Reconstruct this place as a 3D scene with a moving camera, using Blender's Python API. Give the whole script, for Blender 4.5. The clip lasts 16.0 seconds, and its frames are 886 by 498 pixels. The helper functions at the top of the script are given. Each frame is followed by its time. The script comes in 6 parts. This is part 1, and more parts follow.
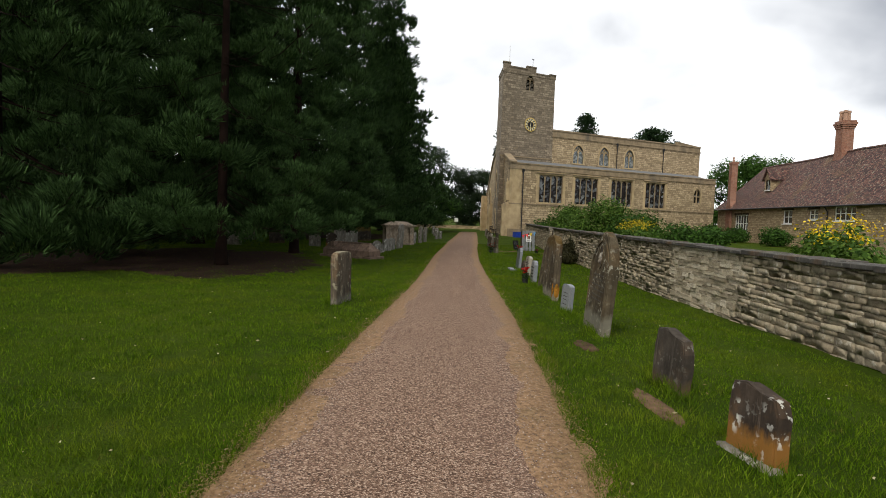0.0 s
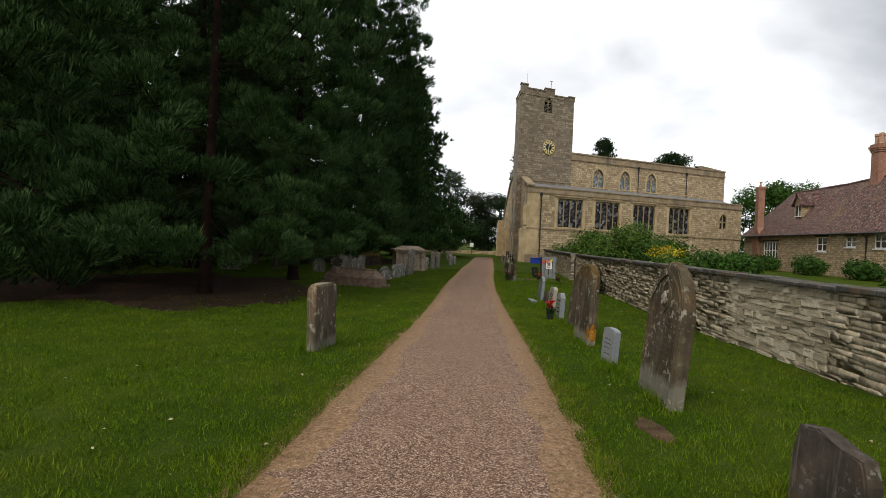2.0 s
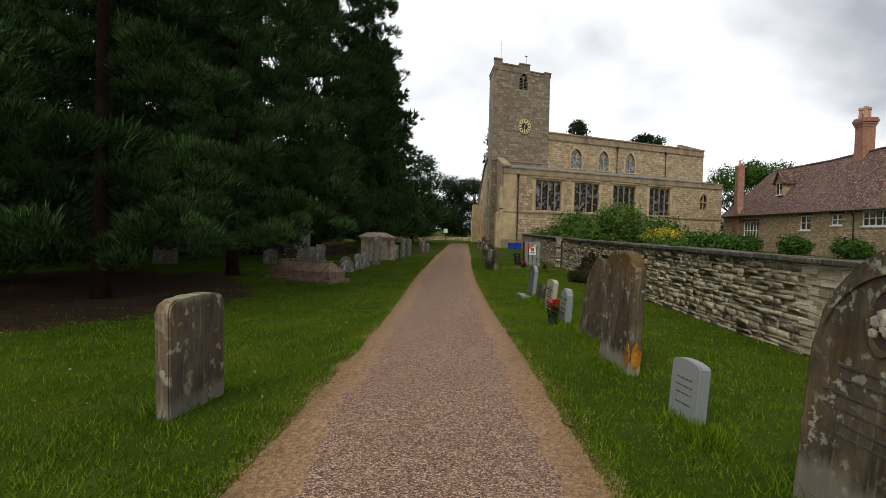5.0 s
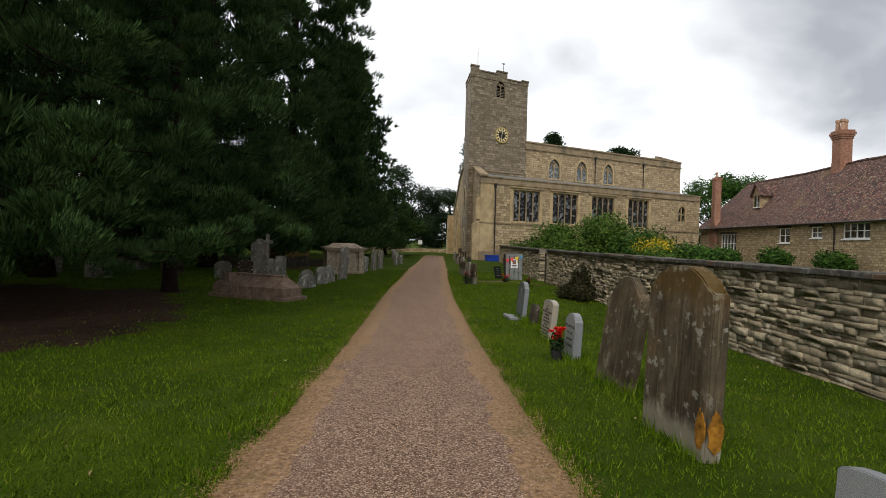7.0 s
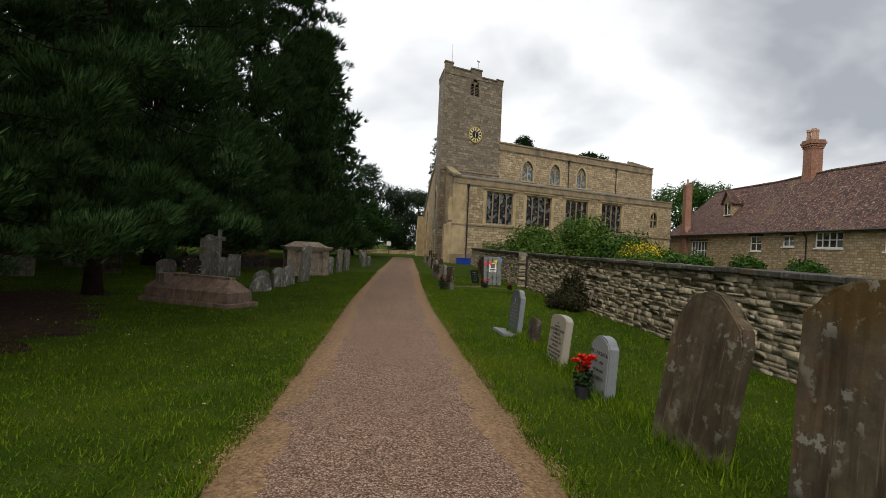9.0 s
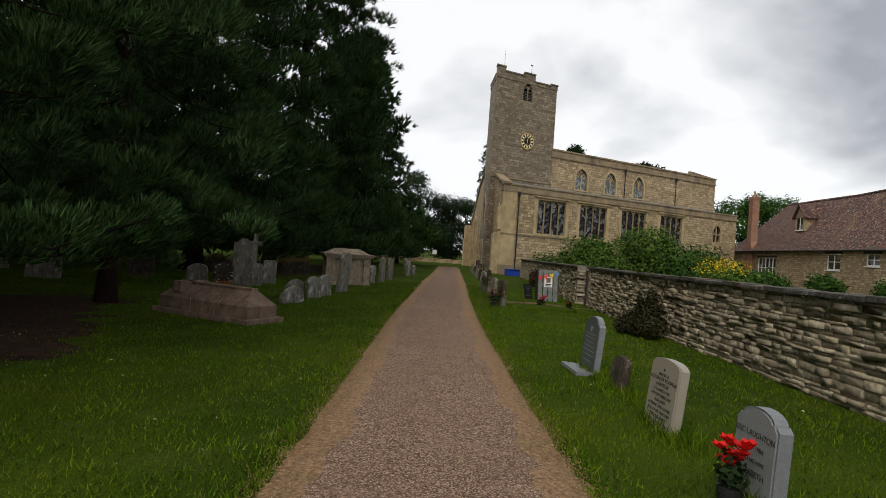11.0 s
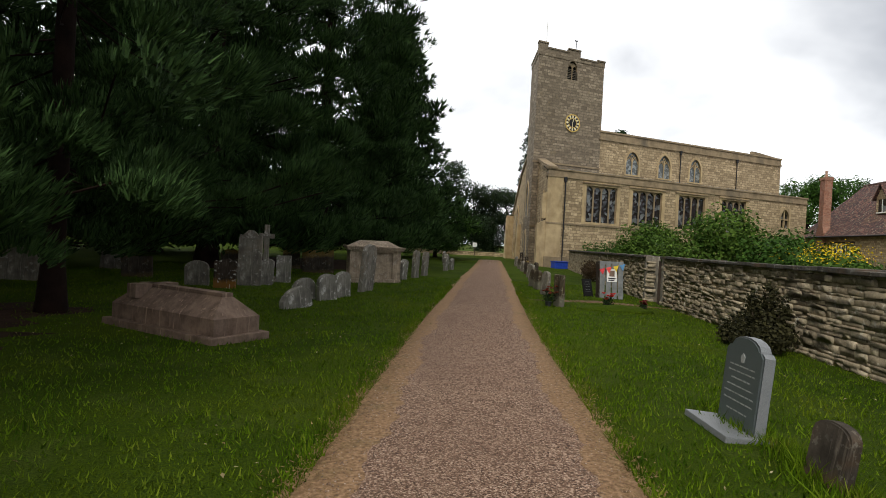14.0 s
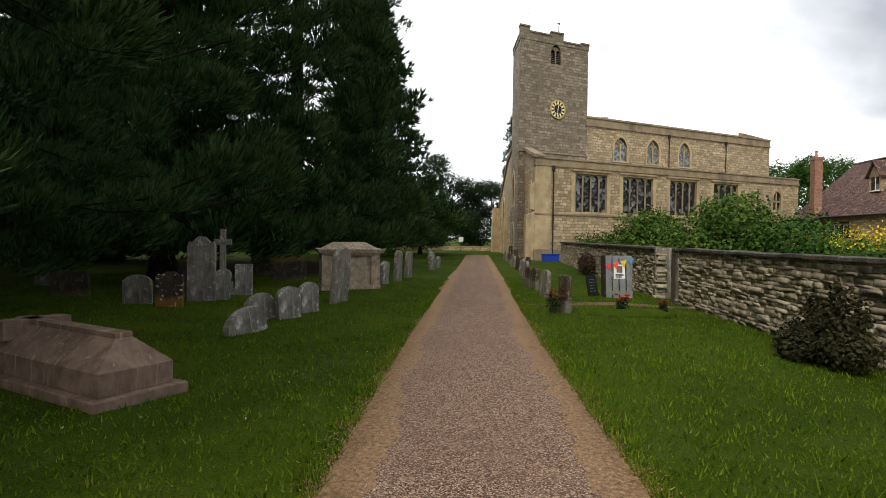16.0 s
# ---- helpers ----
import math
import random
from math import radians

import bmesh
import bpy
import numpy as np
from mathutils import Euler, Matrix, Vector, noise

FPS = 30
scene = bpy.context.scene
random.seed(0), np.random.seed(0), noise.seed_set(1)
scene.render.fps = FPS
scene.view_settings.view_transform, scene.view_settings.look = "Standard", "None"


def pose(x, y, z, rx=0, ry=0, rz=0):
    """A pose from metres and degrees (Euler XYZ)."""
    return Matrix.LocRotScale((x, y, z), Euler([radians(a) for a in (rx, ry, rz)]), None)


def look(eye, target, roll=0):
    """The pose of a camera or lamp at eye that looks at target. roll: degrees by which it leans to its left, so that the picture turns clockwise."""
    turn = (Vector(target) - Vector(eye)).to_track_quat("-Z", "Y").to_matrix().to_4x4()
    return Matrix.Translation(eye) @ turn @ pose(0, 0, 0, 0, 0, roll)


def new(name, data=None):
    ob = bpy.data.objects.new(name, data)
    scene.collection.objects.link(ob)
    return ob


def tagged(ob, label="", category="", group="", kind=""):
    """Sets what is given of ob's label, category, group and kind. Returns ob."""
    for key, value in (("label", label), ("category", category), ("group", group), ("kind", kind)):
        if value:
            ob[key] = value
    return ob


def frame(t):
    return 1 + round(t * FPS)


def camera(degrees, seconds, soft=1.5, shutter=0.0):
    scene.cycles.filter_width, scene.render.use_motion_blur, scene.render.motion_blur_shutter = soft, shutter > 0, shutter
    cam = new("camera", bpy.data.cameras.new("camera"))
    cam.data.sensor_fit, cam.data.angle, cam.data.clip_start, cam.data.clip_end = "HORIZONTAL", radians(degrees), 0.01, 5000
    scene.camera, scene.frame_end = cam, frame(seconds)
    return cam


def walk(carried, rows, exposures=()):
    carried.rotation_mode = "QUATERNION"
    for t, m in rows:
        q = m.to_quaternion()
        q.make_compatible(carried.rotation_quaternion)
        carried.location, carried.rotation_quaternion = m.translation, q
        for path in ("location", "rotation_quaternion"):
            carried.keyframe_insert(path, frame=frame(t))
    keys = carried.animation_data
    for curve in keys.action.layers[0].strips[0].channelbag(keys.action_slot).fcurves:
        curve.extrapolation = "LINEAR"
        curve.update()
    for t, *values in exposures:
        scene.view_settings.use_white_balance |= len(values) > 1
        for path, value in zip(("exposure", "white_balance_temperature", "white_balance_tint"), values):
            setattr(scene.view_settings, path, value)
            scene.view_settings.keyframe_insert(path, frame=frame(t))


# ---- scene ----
cam = camera(77.2, 16.0, 0.6)
PATH = [
    (0, (0.641, -0.051, 1.559), (0.532, 1.942, 1.442), 2.0),
    (0.5, (0.572, 0.383, 1.559), (0.411, 2.374, 1.474), 1.5),
    (1, (0.566, 0.897, 1.591), (0.365, 2.886, 1.537), 1.2),
    (1.5, (0.611, 1.489, 1.54), (0.435, 3.48, 1.499), 1.8),
    (2, (0.63, 2.045, 1.542), (0.461, 4.038, 1.512), 2.4),
    (2.5, (0.616, 2.575, 1.493), (0.442, 4.568, 1.457), 2.5),
    (3, (0.632, 3.12, 1.489), (0.481, 5.114, 1.445), 2.2),
    (3.5, (0.582, 3.671, 1.486), (0.44, 5.666, 1.435), 1.9),
    (4, (0.523, 4.171, 1.479), (0.392, 6.165, 1.408), 1.5),
    (4.2, (0.511, 4.394, 1.471), (0.393, 6.389, 1.395), 1.0),
    (6.3, (0.473, 6.793, 1.396), (0.473, 8.792, 1.343), 2.4),
    (6.5, (0.464, 6.998, 1.372), (0.475, 8.997, 1.332), 1.9),
    (7, (0.444, 7.549, 1.388), (0.46, 9.548, 1.359), 1.5),
    (7.5, (0.461, 8.101, 1.334), (0.505, 10.1, 1.302), 1.7),
    (8, (0.466, 8.609, 1.313), (0.572, 10.606, 1.283), 2.2),
    (8.2, (0.428, 8.814, 1.305), (0.561, 10.809, 1.273), 2.5),
    (10.3, (0.108, 10.698, 1.326), (0.21, 12.695, 1.343), 3.5),
    (10.5, (0.113, 10.909, 1.309), (0.176, 12.908, 1.323), 3.6),
    (11, (0.178, 11.389, 1.34), (0.145, 13.389, 1.347), 4.0),
    (11.5, (0.122, 11.867, 1.305), (0.034, 13.865, 1.298), 4.0),
    (12, (0.109, 12.318, 1.295), (-0.023, 14.314, 1.274), 3.9),
    (12.5, (0.128, 12.862, 1.317), (-0.02, 14.856, 1.292), 4.0),
    (13, (0.133, 13.37, 1.253), (-0.013, 15.364, 1.226), 3.7),
    (13.5, (0.086, 13.893, 1.262), (-0.071, 15.886, 1.234), 3.3),
    (14, (0.09, 14.412, 1.232), (-0.086, 16.404, 1.208), 2.9),
    (14.5, (0.09, 14.911, 1.198), (-0.084, 16.903, 1.18), 2.1),
    (15, (0.068, 15.416, 1.219), (-0.113, 17.408, 1.199), 1.7),
    (15.5, (0.093, 15.901, 1.202), (-0.093, 17.892, 1.179), 1.1),
    (16, (-0.06, 16.495, 1.345), (-0.184, 18.491, 1.303), 0.7),
]
walk(cam, [(t, look(eye, target, roll)) for t, eye, target, roll in PATH], [(0, 0.05), (3.5, -0.05), (7, -0.03), (8.2, -0.1), (10.5, -0.25), (11.2, -0.25), (12.5, -0.12), (14, 0.05), (15, 0.16), (16, 0.25)])


# ---- light ----
SUN_ELEVATION, SUN_AZIMUTH = 46.0, 202.0
world = bpy.data.worlds.new("world")
scene.world = world
world.use_nodes = True
wt = world.node_tree
wt.nodes.clear()


def wn(kind, **values):
    n = wt.nodes.new(kind)
    for key, value in values.items():
        n.inputs[key].default_value = value
    return n


w_out = wn("ShaderNodeOutputWorld")
w_back = wn("ShaderNodeBackground")
w_back.inputs["Strength"].default_value = 0.115
w_sky = wn("ShaderNodeTexSky")
w_sky.sky_type = "NISHITA"
w_sky.sun_disc = False
w_sky.sun_elevation, w_sky.sun_rotation = radians(SUN_ELEVATION), radians(SUN_AZIMUTH)
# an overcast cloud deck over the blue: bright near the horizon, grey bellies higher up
w_co = wn("ShaderNodeTexCoord")
w_sep = wn("ShaderNodeSeparateXYZ")
w_add = wn("ShaderNodeMath")
w_add.operation = "ADD"
w_add.inputs[1].default_value = 0.45
w_div = wn("ShaderNodeVectorMath")
w_div.operation = "DIVIDE"
w_noise = wn("ShaderNodeTexNoise", Scale=2.0, Detail=5.0, Roughness=0.46, Distortion=0.2)
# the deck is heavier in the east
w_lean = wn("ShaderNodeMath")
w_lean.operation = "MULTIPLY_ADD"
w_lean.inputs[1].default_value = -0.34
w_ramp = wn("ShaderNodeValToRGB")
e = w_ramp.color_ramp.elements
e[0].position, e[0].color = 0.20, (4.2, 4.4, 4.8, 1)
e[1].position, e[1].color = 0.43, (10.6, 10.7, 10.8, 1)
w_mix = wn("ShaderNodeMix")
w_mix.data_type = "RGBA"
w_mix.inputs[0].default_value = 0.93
L = wt.links.new
L(w_co.outputs["Generated"], w_sep.inputs[0])
L(w_sep.outputs["Z"], w_add.inputs[0])
L(w_co.outputs["Generated"], w_div.inputs[0])
L(w_add.outputs[0], w_div.inputs[1])
L(w_div.outputs[0], w_noise.inputs["Vector"])
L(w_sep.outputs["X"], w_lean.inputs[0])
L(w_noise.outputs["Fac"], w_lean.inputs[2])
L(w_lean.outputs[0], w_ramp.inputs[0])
L(w_sky.outputs[0], w_mix.inputs[6])
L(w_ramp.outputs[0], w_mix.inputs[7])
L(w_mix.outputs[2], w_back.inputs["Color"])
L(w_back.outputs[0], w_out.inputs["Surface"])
sun = new("sun", bpy.data.lights.new("sun", "SUN"))
sun.data.energy, sun.data.angle, sun.data.color = 2.1, radians(24), (1.0, 0.93, 0.80)
sun.rotation_euler = (radians(90 - SUN_ELEVATION), 0, radians(180 - SUN_AZIMUTH))


# ---- materials ----
class Mat:
    """A node material in the making."""

    def __init__(self, name, rough=0.85):
        self.m = bpy.data.materials.new(name)
        self.m.use_nodes = True
        self.t = self.m.node_tree
        self.b = self.t.nodes["Principled BSDF"]
        self.b.inputs["Roughness"].default_value = rough
        self.b.inputs["Specular IOR Level"].default_value = 0.3
        self.co = self.t.nodes.new("ShaderNodeTexCoord")
        self.vec = self.co.outputs["Object"]

    def link(self, a, b):
        self.t.links.new(a, b)

    def node(self, kind, **values):
        n = self.t.nodes.new(kind)
        for key, value in values.items():
            n.inputs[key.replace("_", " ")].default_value = value
        return n

    def noise(self, scale, detail=4.0, rough=0.55, stretch=None, distortion=0.0):
        n = self.node("ShaderNodeTexNoise", Scale=scale, Detail=detail, Roughness=rough, Distortion=distortion)
        v = self.vec
        if stretch:
            mp = self.node("ShaderNodeMapping")
            mp.inputs["Scale"].default_value = stretch
            self.link(v, mp.inputs["Vector"])
            v = mp.outputs[0]
        self.link(v, n.inputs["Vector"])
        return n.outputs["Fac"]

    def cells(self, scale, feature="F1", out="Distance"):
        n = self.node("ShaderNodeTexVoronoi", Scale=scale)
        n.feature = feature
        self.link(self.vec, n.inputs["Vector"])
        return n.outputs[out]

    def ramp(self, fac, stops):
        r = self.t.nodes.new("ShaderNodeValToRGB")
        el = r.color_ramp.elements
        while len(el) < len(stops):
            el.new(0.5)
        for k, (p, c) in enumerate(stops):
            el[k].position = p
            el[k].color = (c, c, c, 1) if isinstance(c, float) else (*c, 1)
        self.link(fac, r.inputs[0])
        return r.outputs[0]

    def mix(self, fac, a, b, how="MIX"):
        n = self.t.nodes.new("ShaderNodeMix")
        n.data_type, n.blend_type = "RGBA", how
        for socket, value in ((0, fac), (6, a), (7, b)):
            if isinstance(value, (int, float)):
                n.inputs[socket].default_value = value
            elif isinstance(value, tuple):
                n.inputs[socket].default_value = (*value, 1)
            else:
                self.link(value, n.inputs[socket])
        return n.outputs[2]

    def random(self, island=False):
        if island:
            return self.t.nodes.new("ShaderNodeNewGeometry").outputs["Random Per Island"]
        return self.t.nodes.new("ShaderNodeObjectInfo").outputs["Random"]

    def bump(self, height, strength, distance=0.02):
        n = self.node("ShaderNodeBump", Strength=strength, Distance=distance)
        self.link(height, n.inputs["Height"])
        old = self.b.inputs["Normal"].links
        if old:
            self.link(old[0].from_socket, n.inputs["Normal"])
        self.link(n.outputs[0], self.b.inputs["Normal"])

    def colour(self, socket):
        if isinstance(socket, tuple):
            self.b.inputs["Base Color"].default_value = (*socket, 1)
        else:
            self.link(socket, self.b.inputs["Base Color"])
        return self.m


def plain(name, c, rough=0.7, metal=0.0, vary=0.25, scale=8.0, bump=0.15):
    m = Mat(name, rough)
    m.b.inputs["Metallic"].default_value = metal
    m.b.inputs["Specular IOR Level"].default_value = 0.1 if rough > 0.9 else 0.3
    dark = tuple(v * (1 - vary) for v in c)
    light = tuple(min(1, v * (1 + vary)) for v in c)
    m.bump(m.noise(scale * 6), bump, 0.01)
    return m.colour(m.ramp(m.noise(scale), [(0.3, dark), (0.7, light)]))


def ground_grass():
    m = Mat("grass_turf", 0.95)
    m.b.inputs["Specular IOR Level"].default_value = 0.04
    big = m.ramp(m.noise(0.35, 3), [(0.35, (0.032, 0.055, 0.002)), (0.65, (0.066, 0.096, 0.004))])
    mid = m.mix(m.ramp(m.noise(2.3, 5), [(0.52, 0.0), (0.78, 0.7)]), big, (0.085, 0.105, 0.022))
    fine = m.mix(m.ramp(m.noise(60, 3), [(0.35, 0.75), (0.65, 0.0)]), mid, (0.018, 0.036, 0.006))
    m.bump(m.noise(70, 3), 0.9, 0.03)
    m.bump(m.noise(6, 4), 0.5, 0.06)
    return m.colour(fine)


def blades(name, dark, light, island=True, rough=0.6, clumps=0.0, through_light=0.18):
    m = Mat(name, rough)
    m.b.inputs["Specular IOR Level"].default_value = 0.06
    c = m.ramp(m.random(island), [(0.0, dark), (0.8, light), (1.0, tuple(v * 1.35 for v in light))])
    c = m.mix(m.ramp(m.noise(0.5, 2), [(0.3, 0.55), (0.7, 0.0)]), c, dark)
    if clumps:
        c = m.mix(m.ramp(m.noise(clumps, 3), [(0.40, 0.65), (0.58, 0.0)]), c, tuple(v * 0.4 for v in dark))
    m.colour(c)
    tr = m.node("ShaderNodeBsdfTranslucent")
    m.link(c, tr.inputs["Color"])
    sh = m.node("ShaderNodeMixShader")
    sh.inputs[0].default_value = through_light
    out = m.t.nodes["Material Output"]
    m.link(m.b.outputs[0], sh.inputs[1])
    m.link(tr.outputs[0], sh.inputs[2])
    m.link(sh.outputs[0], out.inputs["Surface"])
    return m.m


def lawn_blades():
    """Grass with lush, dark, yellowed and mossy patches on top of the blade-to-blade change."""
    m = Mat("grass_blades", 0.7)
    m.b.inputs["Specular IOR Level"].default_value = 0.04
    c = m.ramp(m.random(True), [(0.0, (0.028, 0.062, 0.003)), (0.55, (0.078, 0.138, 0.005)), (0.9, (0.115, 0.185, 0.008)), (1.0, (0.16, 0.20, 0.02))])
    c = m.mix(m.ramp(m.noise(0.7, 4), [(0.48, 0.0), (0.70, 0.55)]), c, (0.13, 0.15, 0.012))
    c = m.mix(m.ramp(m.noise(2.6, 4, 0.6), [(0.50, 0.0), (0.68, 0.6)]), c, (0.024, 0.055, 0.006))
    c = m.mix(m.ramp(m.noise(5.5, 3), [(0.62, 0.0), (0.72, 0.5)]), c, (0.16, 0.135, 0.035))
    m.colour(c)
    tr = m.node("ShaderNodeBsdfTranslucent")
    m.link(c, tr.inputs["Color"])
    sh = m.node("ShaderNodeMixShader")
    sh.inputs[0].default_value = 0.2
    m.link(m.b.outputs[0], sh.inputs[1])
    m.link(tr.outputs[0], sh.inputs[2])
    m.link(sh.outputs[0], m.t.nodes["Material Output"].inputs["Surface"])
    return m.m


def gravel():
    m = Mat("path_gravel", 0.95)
    m.b.inputs["Specular IOR Level"].default_value = 0.12
    chips = m.cells(104, out="Color")
    sep = m.node("ShaderNodeSeparateColor")
    m.link(chips, sep.inputs[0])
    c = m.ramp(sep.outputs[0], [(0.0, (0.03, 0.018, 0.013)), (0.32, (0.13, 0.079, 0.054)), (0.68, (0.25, 0.157, 0.108)), (1.0, (0.56, 0.415, 0.31))])
    c = m.mix(m.ramp(m.noise(0.8, 5), [(0.35, 0.35), (0.7, 0.0)]), c, (0.17, 0.105, 0.075))
    c = m.mix(m.ramp(m.noise(5, 4), [(0.55, 0.0), (0.8, 0.45)]), c, (0.30, 0.205, 0.14))
    m.bump(m.cells(104), 0.9, 0.01)
    m.bump(m.noise(9, 4), 0.4, 0.02)
    return m.colour(c)


def dry_edge():
    m = Mat("dry_verge", 0.95)
    c = m.ramp(m.noise(28, 5, 0.7), [(0.3, (0.09, 0.053, 0.027)), (0.5, (0.235, 0.14, 0.072)), (0.72, (0.42, 0.27, 0.155))])
    c = m.mix(m.ramp(m.noise(3.0, 4), [(0.55, 0.0), (0.75, 0.5)]), c, (0.10, 0.085, 0.03))
    m.bump(m.noise(55, 4, 0.7, (1, 0.4, 1)), 0.9, 0.02)
    return m.colour(c)


def rubble(name, dark, mid, light, row=0.115, width=0.36, mortar=(0.30, 0.26, 0.2), lichen=0.35):
    """Coursed rubble on the mesh's UVs, which are in metres."""
    m = Mat(name, 0.93)
    wob = m.node("ShaderNodeTexNoise", Scale=2.4, Detail=4.0)
    m.link(m.co.outputs["UV"], wob.inputs["Vector"])
    vm = m.node("ShaderNodeVectorMath")
    vm.operation = "MULTIPLY_ADD"
    vm.inputs[1].default_value = (0.34, 0.13, 0)
    m.link(wob.outputs["Color"], vm.inputs[0])
    m.link(m.co.outputs["UV"], vm.inputs[2])
    br = m.node("ShaderNodeTexBrick", Scale=1.0, Mortar_Size=0.024, Mortar_Smooth=0.4, Bias=0.0, Brick_Width=width, Row_Height=row)
    br.offset, br.squash, br.squash_frequency = 0.43, 0.62, 3
    br.inputs["Color1"].default_value = (0, 0, 0, 1)
    br.inputs["Color2"].default_value = (1, 1, 1, 1)
    br.inputs["Mortar"].default_value = (0.5, 0.5, 0.5, 1)
    m.link(vm.outputs[0], br.inputs["Vector"])
    c = m.ramp(br.outputs["Color"], [(0.0, dark), (0.5, mid), (1.0, light)])
    c = m.mix(m.ramp(br.outputs["Fac"], [(0.0, 0.0), (1.0, 0.75)]), c, mortar)
    c = m.mix(m.ramp(m.noise(0.45, 5, 0.6), [(0.40, 0.0), (0.68, 0.55)]), c, tuple(v * 0.62 for v in mid))
    c = m.mix(m.ramp(m.noise(1.7, 6, 0.7), [(0.58, 0.0), (0.75, lichen)]), c, (0.34, 0.25, 0.11))
    c = m.mix(m.ramp(m.noise(5, 6, 0.75), [(0.36, 0.6), (0.56, 0.0)]), c, tuple(v * 0.6 for v in dark))
    m.bump(br.outputs["Fac"], -0.7, 0.05)
    m.bump(m.noise(14, 5), 0.5, 0.04)
    return m.colour(c)


def ashlar(name, dark, light, stain=(0.09, 0.08, 0.065)):
    m = Mat(name, 0.9)
    c = m.ramp(m.noise(1.3, 6, 0.62), [(0.3, dark), (0.7, light)])
    c = m.mix(m.ramp(m.noise(0.6, 5, 0.65, (1, 1, 0.35)), [(0.52, 0.0), (0.72, 0.75)]), c, stain)
    m.bump(m.noise(18, 5), 0.4, 0.02)
    return m.colour(c)


def grave(name, c, lichen=(0.42, 0.42, 0.36), amount=0.5, rust=0.0, rough=0.9, streak=0.5, spot=11.0, foot=None, foot_height=0.3, crown=None, crown_height=1.0):
    """Weathered stone: grain, dark run-off streaks, lichen spots, algae, a ragged pale or orange foot and a stained head."""
    m = Mat(name, rough)
    m.b.inputs["Specular IOR Level"].default_value = 0.12
    dark = tuple(v * 0.32 for v in c)
    base = m.ramp(m.noise(5, 6, 0.7), [(0.32, tuple(v * 0.55 for v in c)), (0.68, tuple(v * 1.2 for v in c))])
    base = m.mix(m.ramp(m.noise(3.0, 5, 0.6, (3.0, 3.0, 0.35)), [(0.44, 0.0), (0.62, streak)]), base, dark)
    pale = tuple(min(1, v * 2.1) for v in c)
    base = m.mix(m.ramp(m.noise(4.2, 4, 0.6, (4.5, 4.5, 0.3)), [(0.60, 0.0), (0.68, 0.6)]), base, pale)
    if rust:
        base = m.mix(m.ramp(m.noise(2.2, 4, 0.6), [(0.52, 0.0), (0.68, rust)]), base, (0.22, 0.10, 0.02))
    height = m.node("ShaderNodeSeparateXYZ")
    m.link(m.vec, height.inputs[0])
    for colour, level, way in ((foot, foot_height, -3.2), (crown, crown_height, 3.2)):
        if colour:
            h = m.node("ShaderNodeMath")
            h.operation = "MULTIPLY_ADD"
            h.inputs[1].default_value, h.inputs[2].default_value = way, -way * level
            m.link(height.outputs["Z"], h.inputs[0])
            ragged = m.node("ShaderNodeMath")
            ragged.operation = "ADD"
            m.link(h.outputs[0], ragged.inputs[0])
            m.link(m.noise(6, 5, 0.65, (1.4, 1.4, 0.6)), ragged.inputs[1])
            base = m.mix(m.ramp(ragged.outputs[0], [(0.46, 0.0), (0.80, 0.6)]), base, colour)
    spots = m.ramp(m.noise(spot, 5, 0.6), [(0.55, 0.0), (0.59, 1.0)])
    where = m.ramp(m.noise(2.6, 3), [(0.46, 0.0), (0.62, amount)])
    n = m.node("ShaderNodeMath")
    n.operation = "MULTIPLY"
    m.link(spots, n.inputs[0])
    m.link(where, n.inputs[1])
    base = m.mix(n.outputs[0], base, lichen)
    m.bump(m.noise(32, 6, 0.7), 0.45, 0.01)
    m.bump(m.noise(6, 4), 0.3, 0.02)
    return m.colour(base)


def piece_stone():
    """Dry-stone pieces: every piece its own tone, with blotches, dark weathering and pale lichen."""
    m = Mat("wall_stone", 0.95)
    m.b.inputs["Specular IOR Level"].default_value = 0.08
    tone = m.mix(0.6, m.random(True), m.random(False))
    c = m.ramp(tone, [(0.2, (0.27, 0.225, 0.155)), (0.42, (0.44, 0.375, 0.265)), (0.62, (0.55, 0.475, 0.345)), (0.85, (0.68, 0.61, 0.48))])
    c = m.mix(m.ramp(m.noise(11, 6, 0.75), [(0.46, 0.0), (0.66, 0.7)]), c, (0.13, 0.11, 0.078))
    c = m.mix(m.ramp(m.noise(1.6, 5, 0.65), [(0.52, 0.0), (0.72, 0.6)]), c, (0.12, 0.105, 0.08))
    c = m.mix(m.ramp(m.noise(7, 5, 0.6), [(0.58, 0.0), (0.66, 0.6)]), c, (0.52, 0.49, 0.41))
    c = m.mix(m.ramp(m.noise(2.3, 4, 0.6), [(0.66, 0.0), (0.74, 0.5)]), c, (0.36, 0.23, 0.08))
    m.bump(m.noise(22, 6, 0.75), 0.55, 0.025)
    m.bump(m.noise(60, 4, 0.7), 0.6, 0.01)
    return m.colour(c)


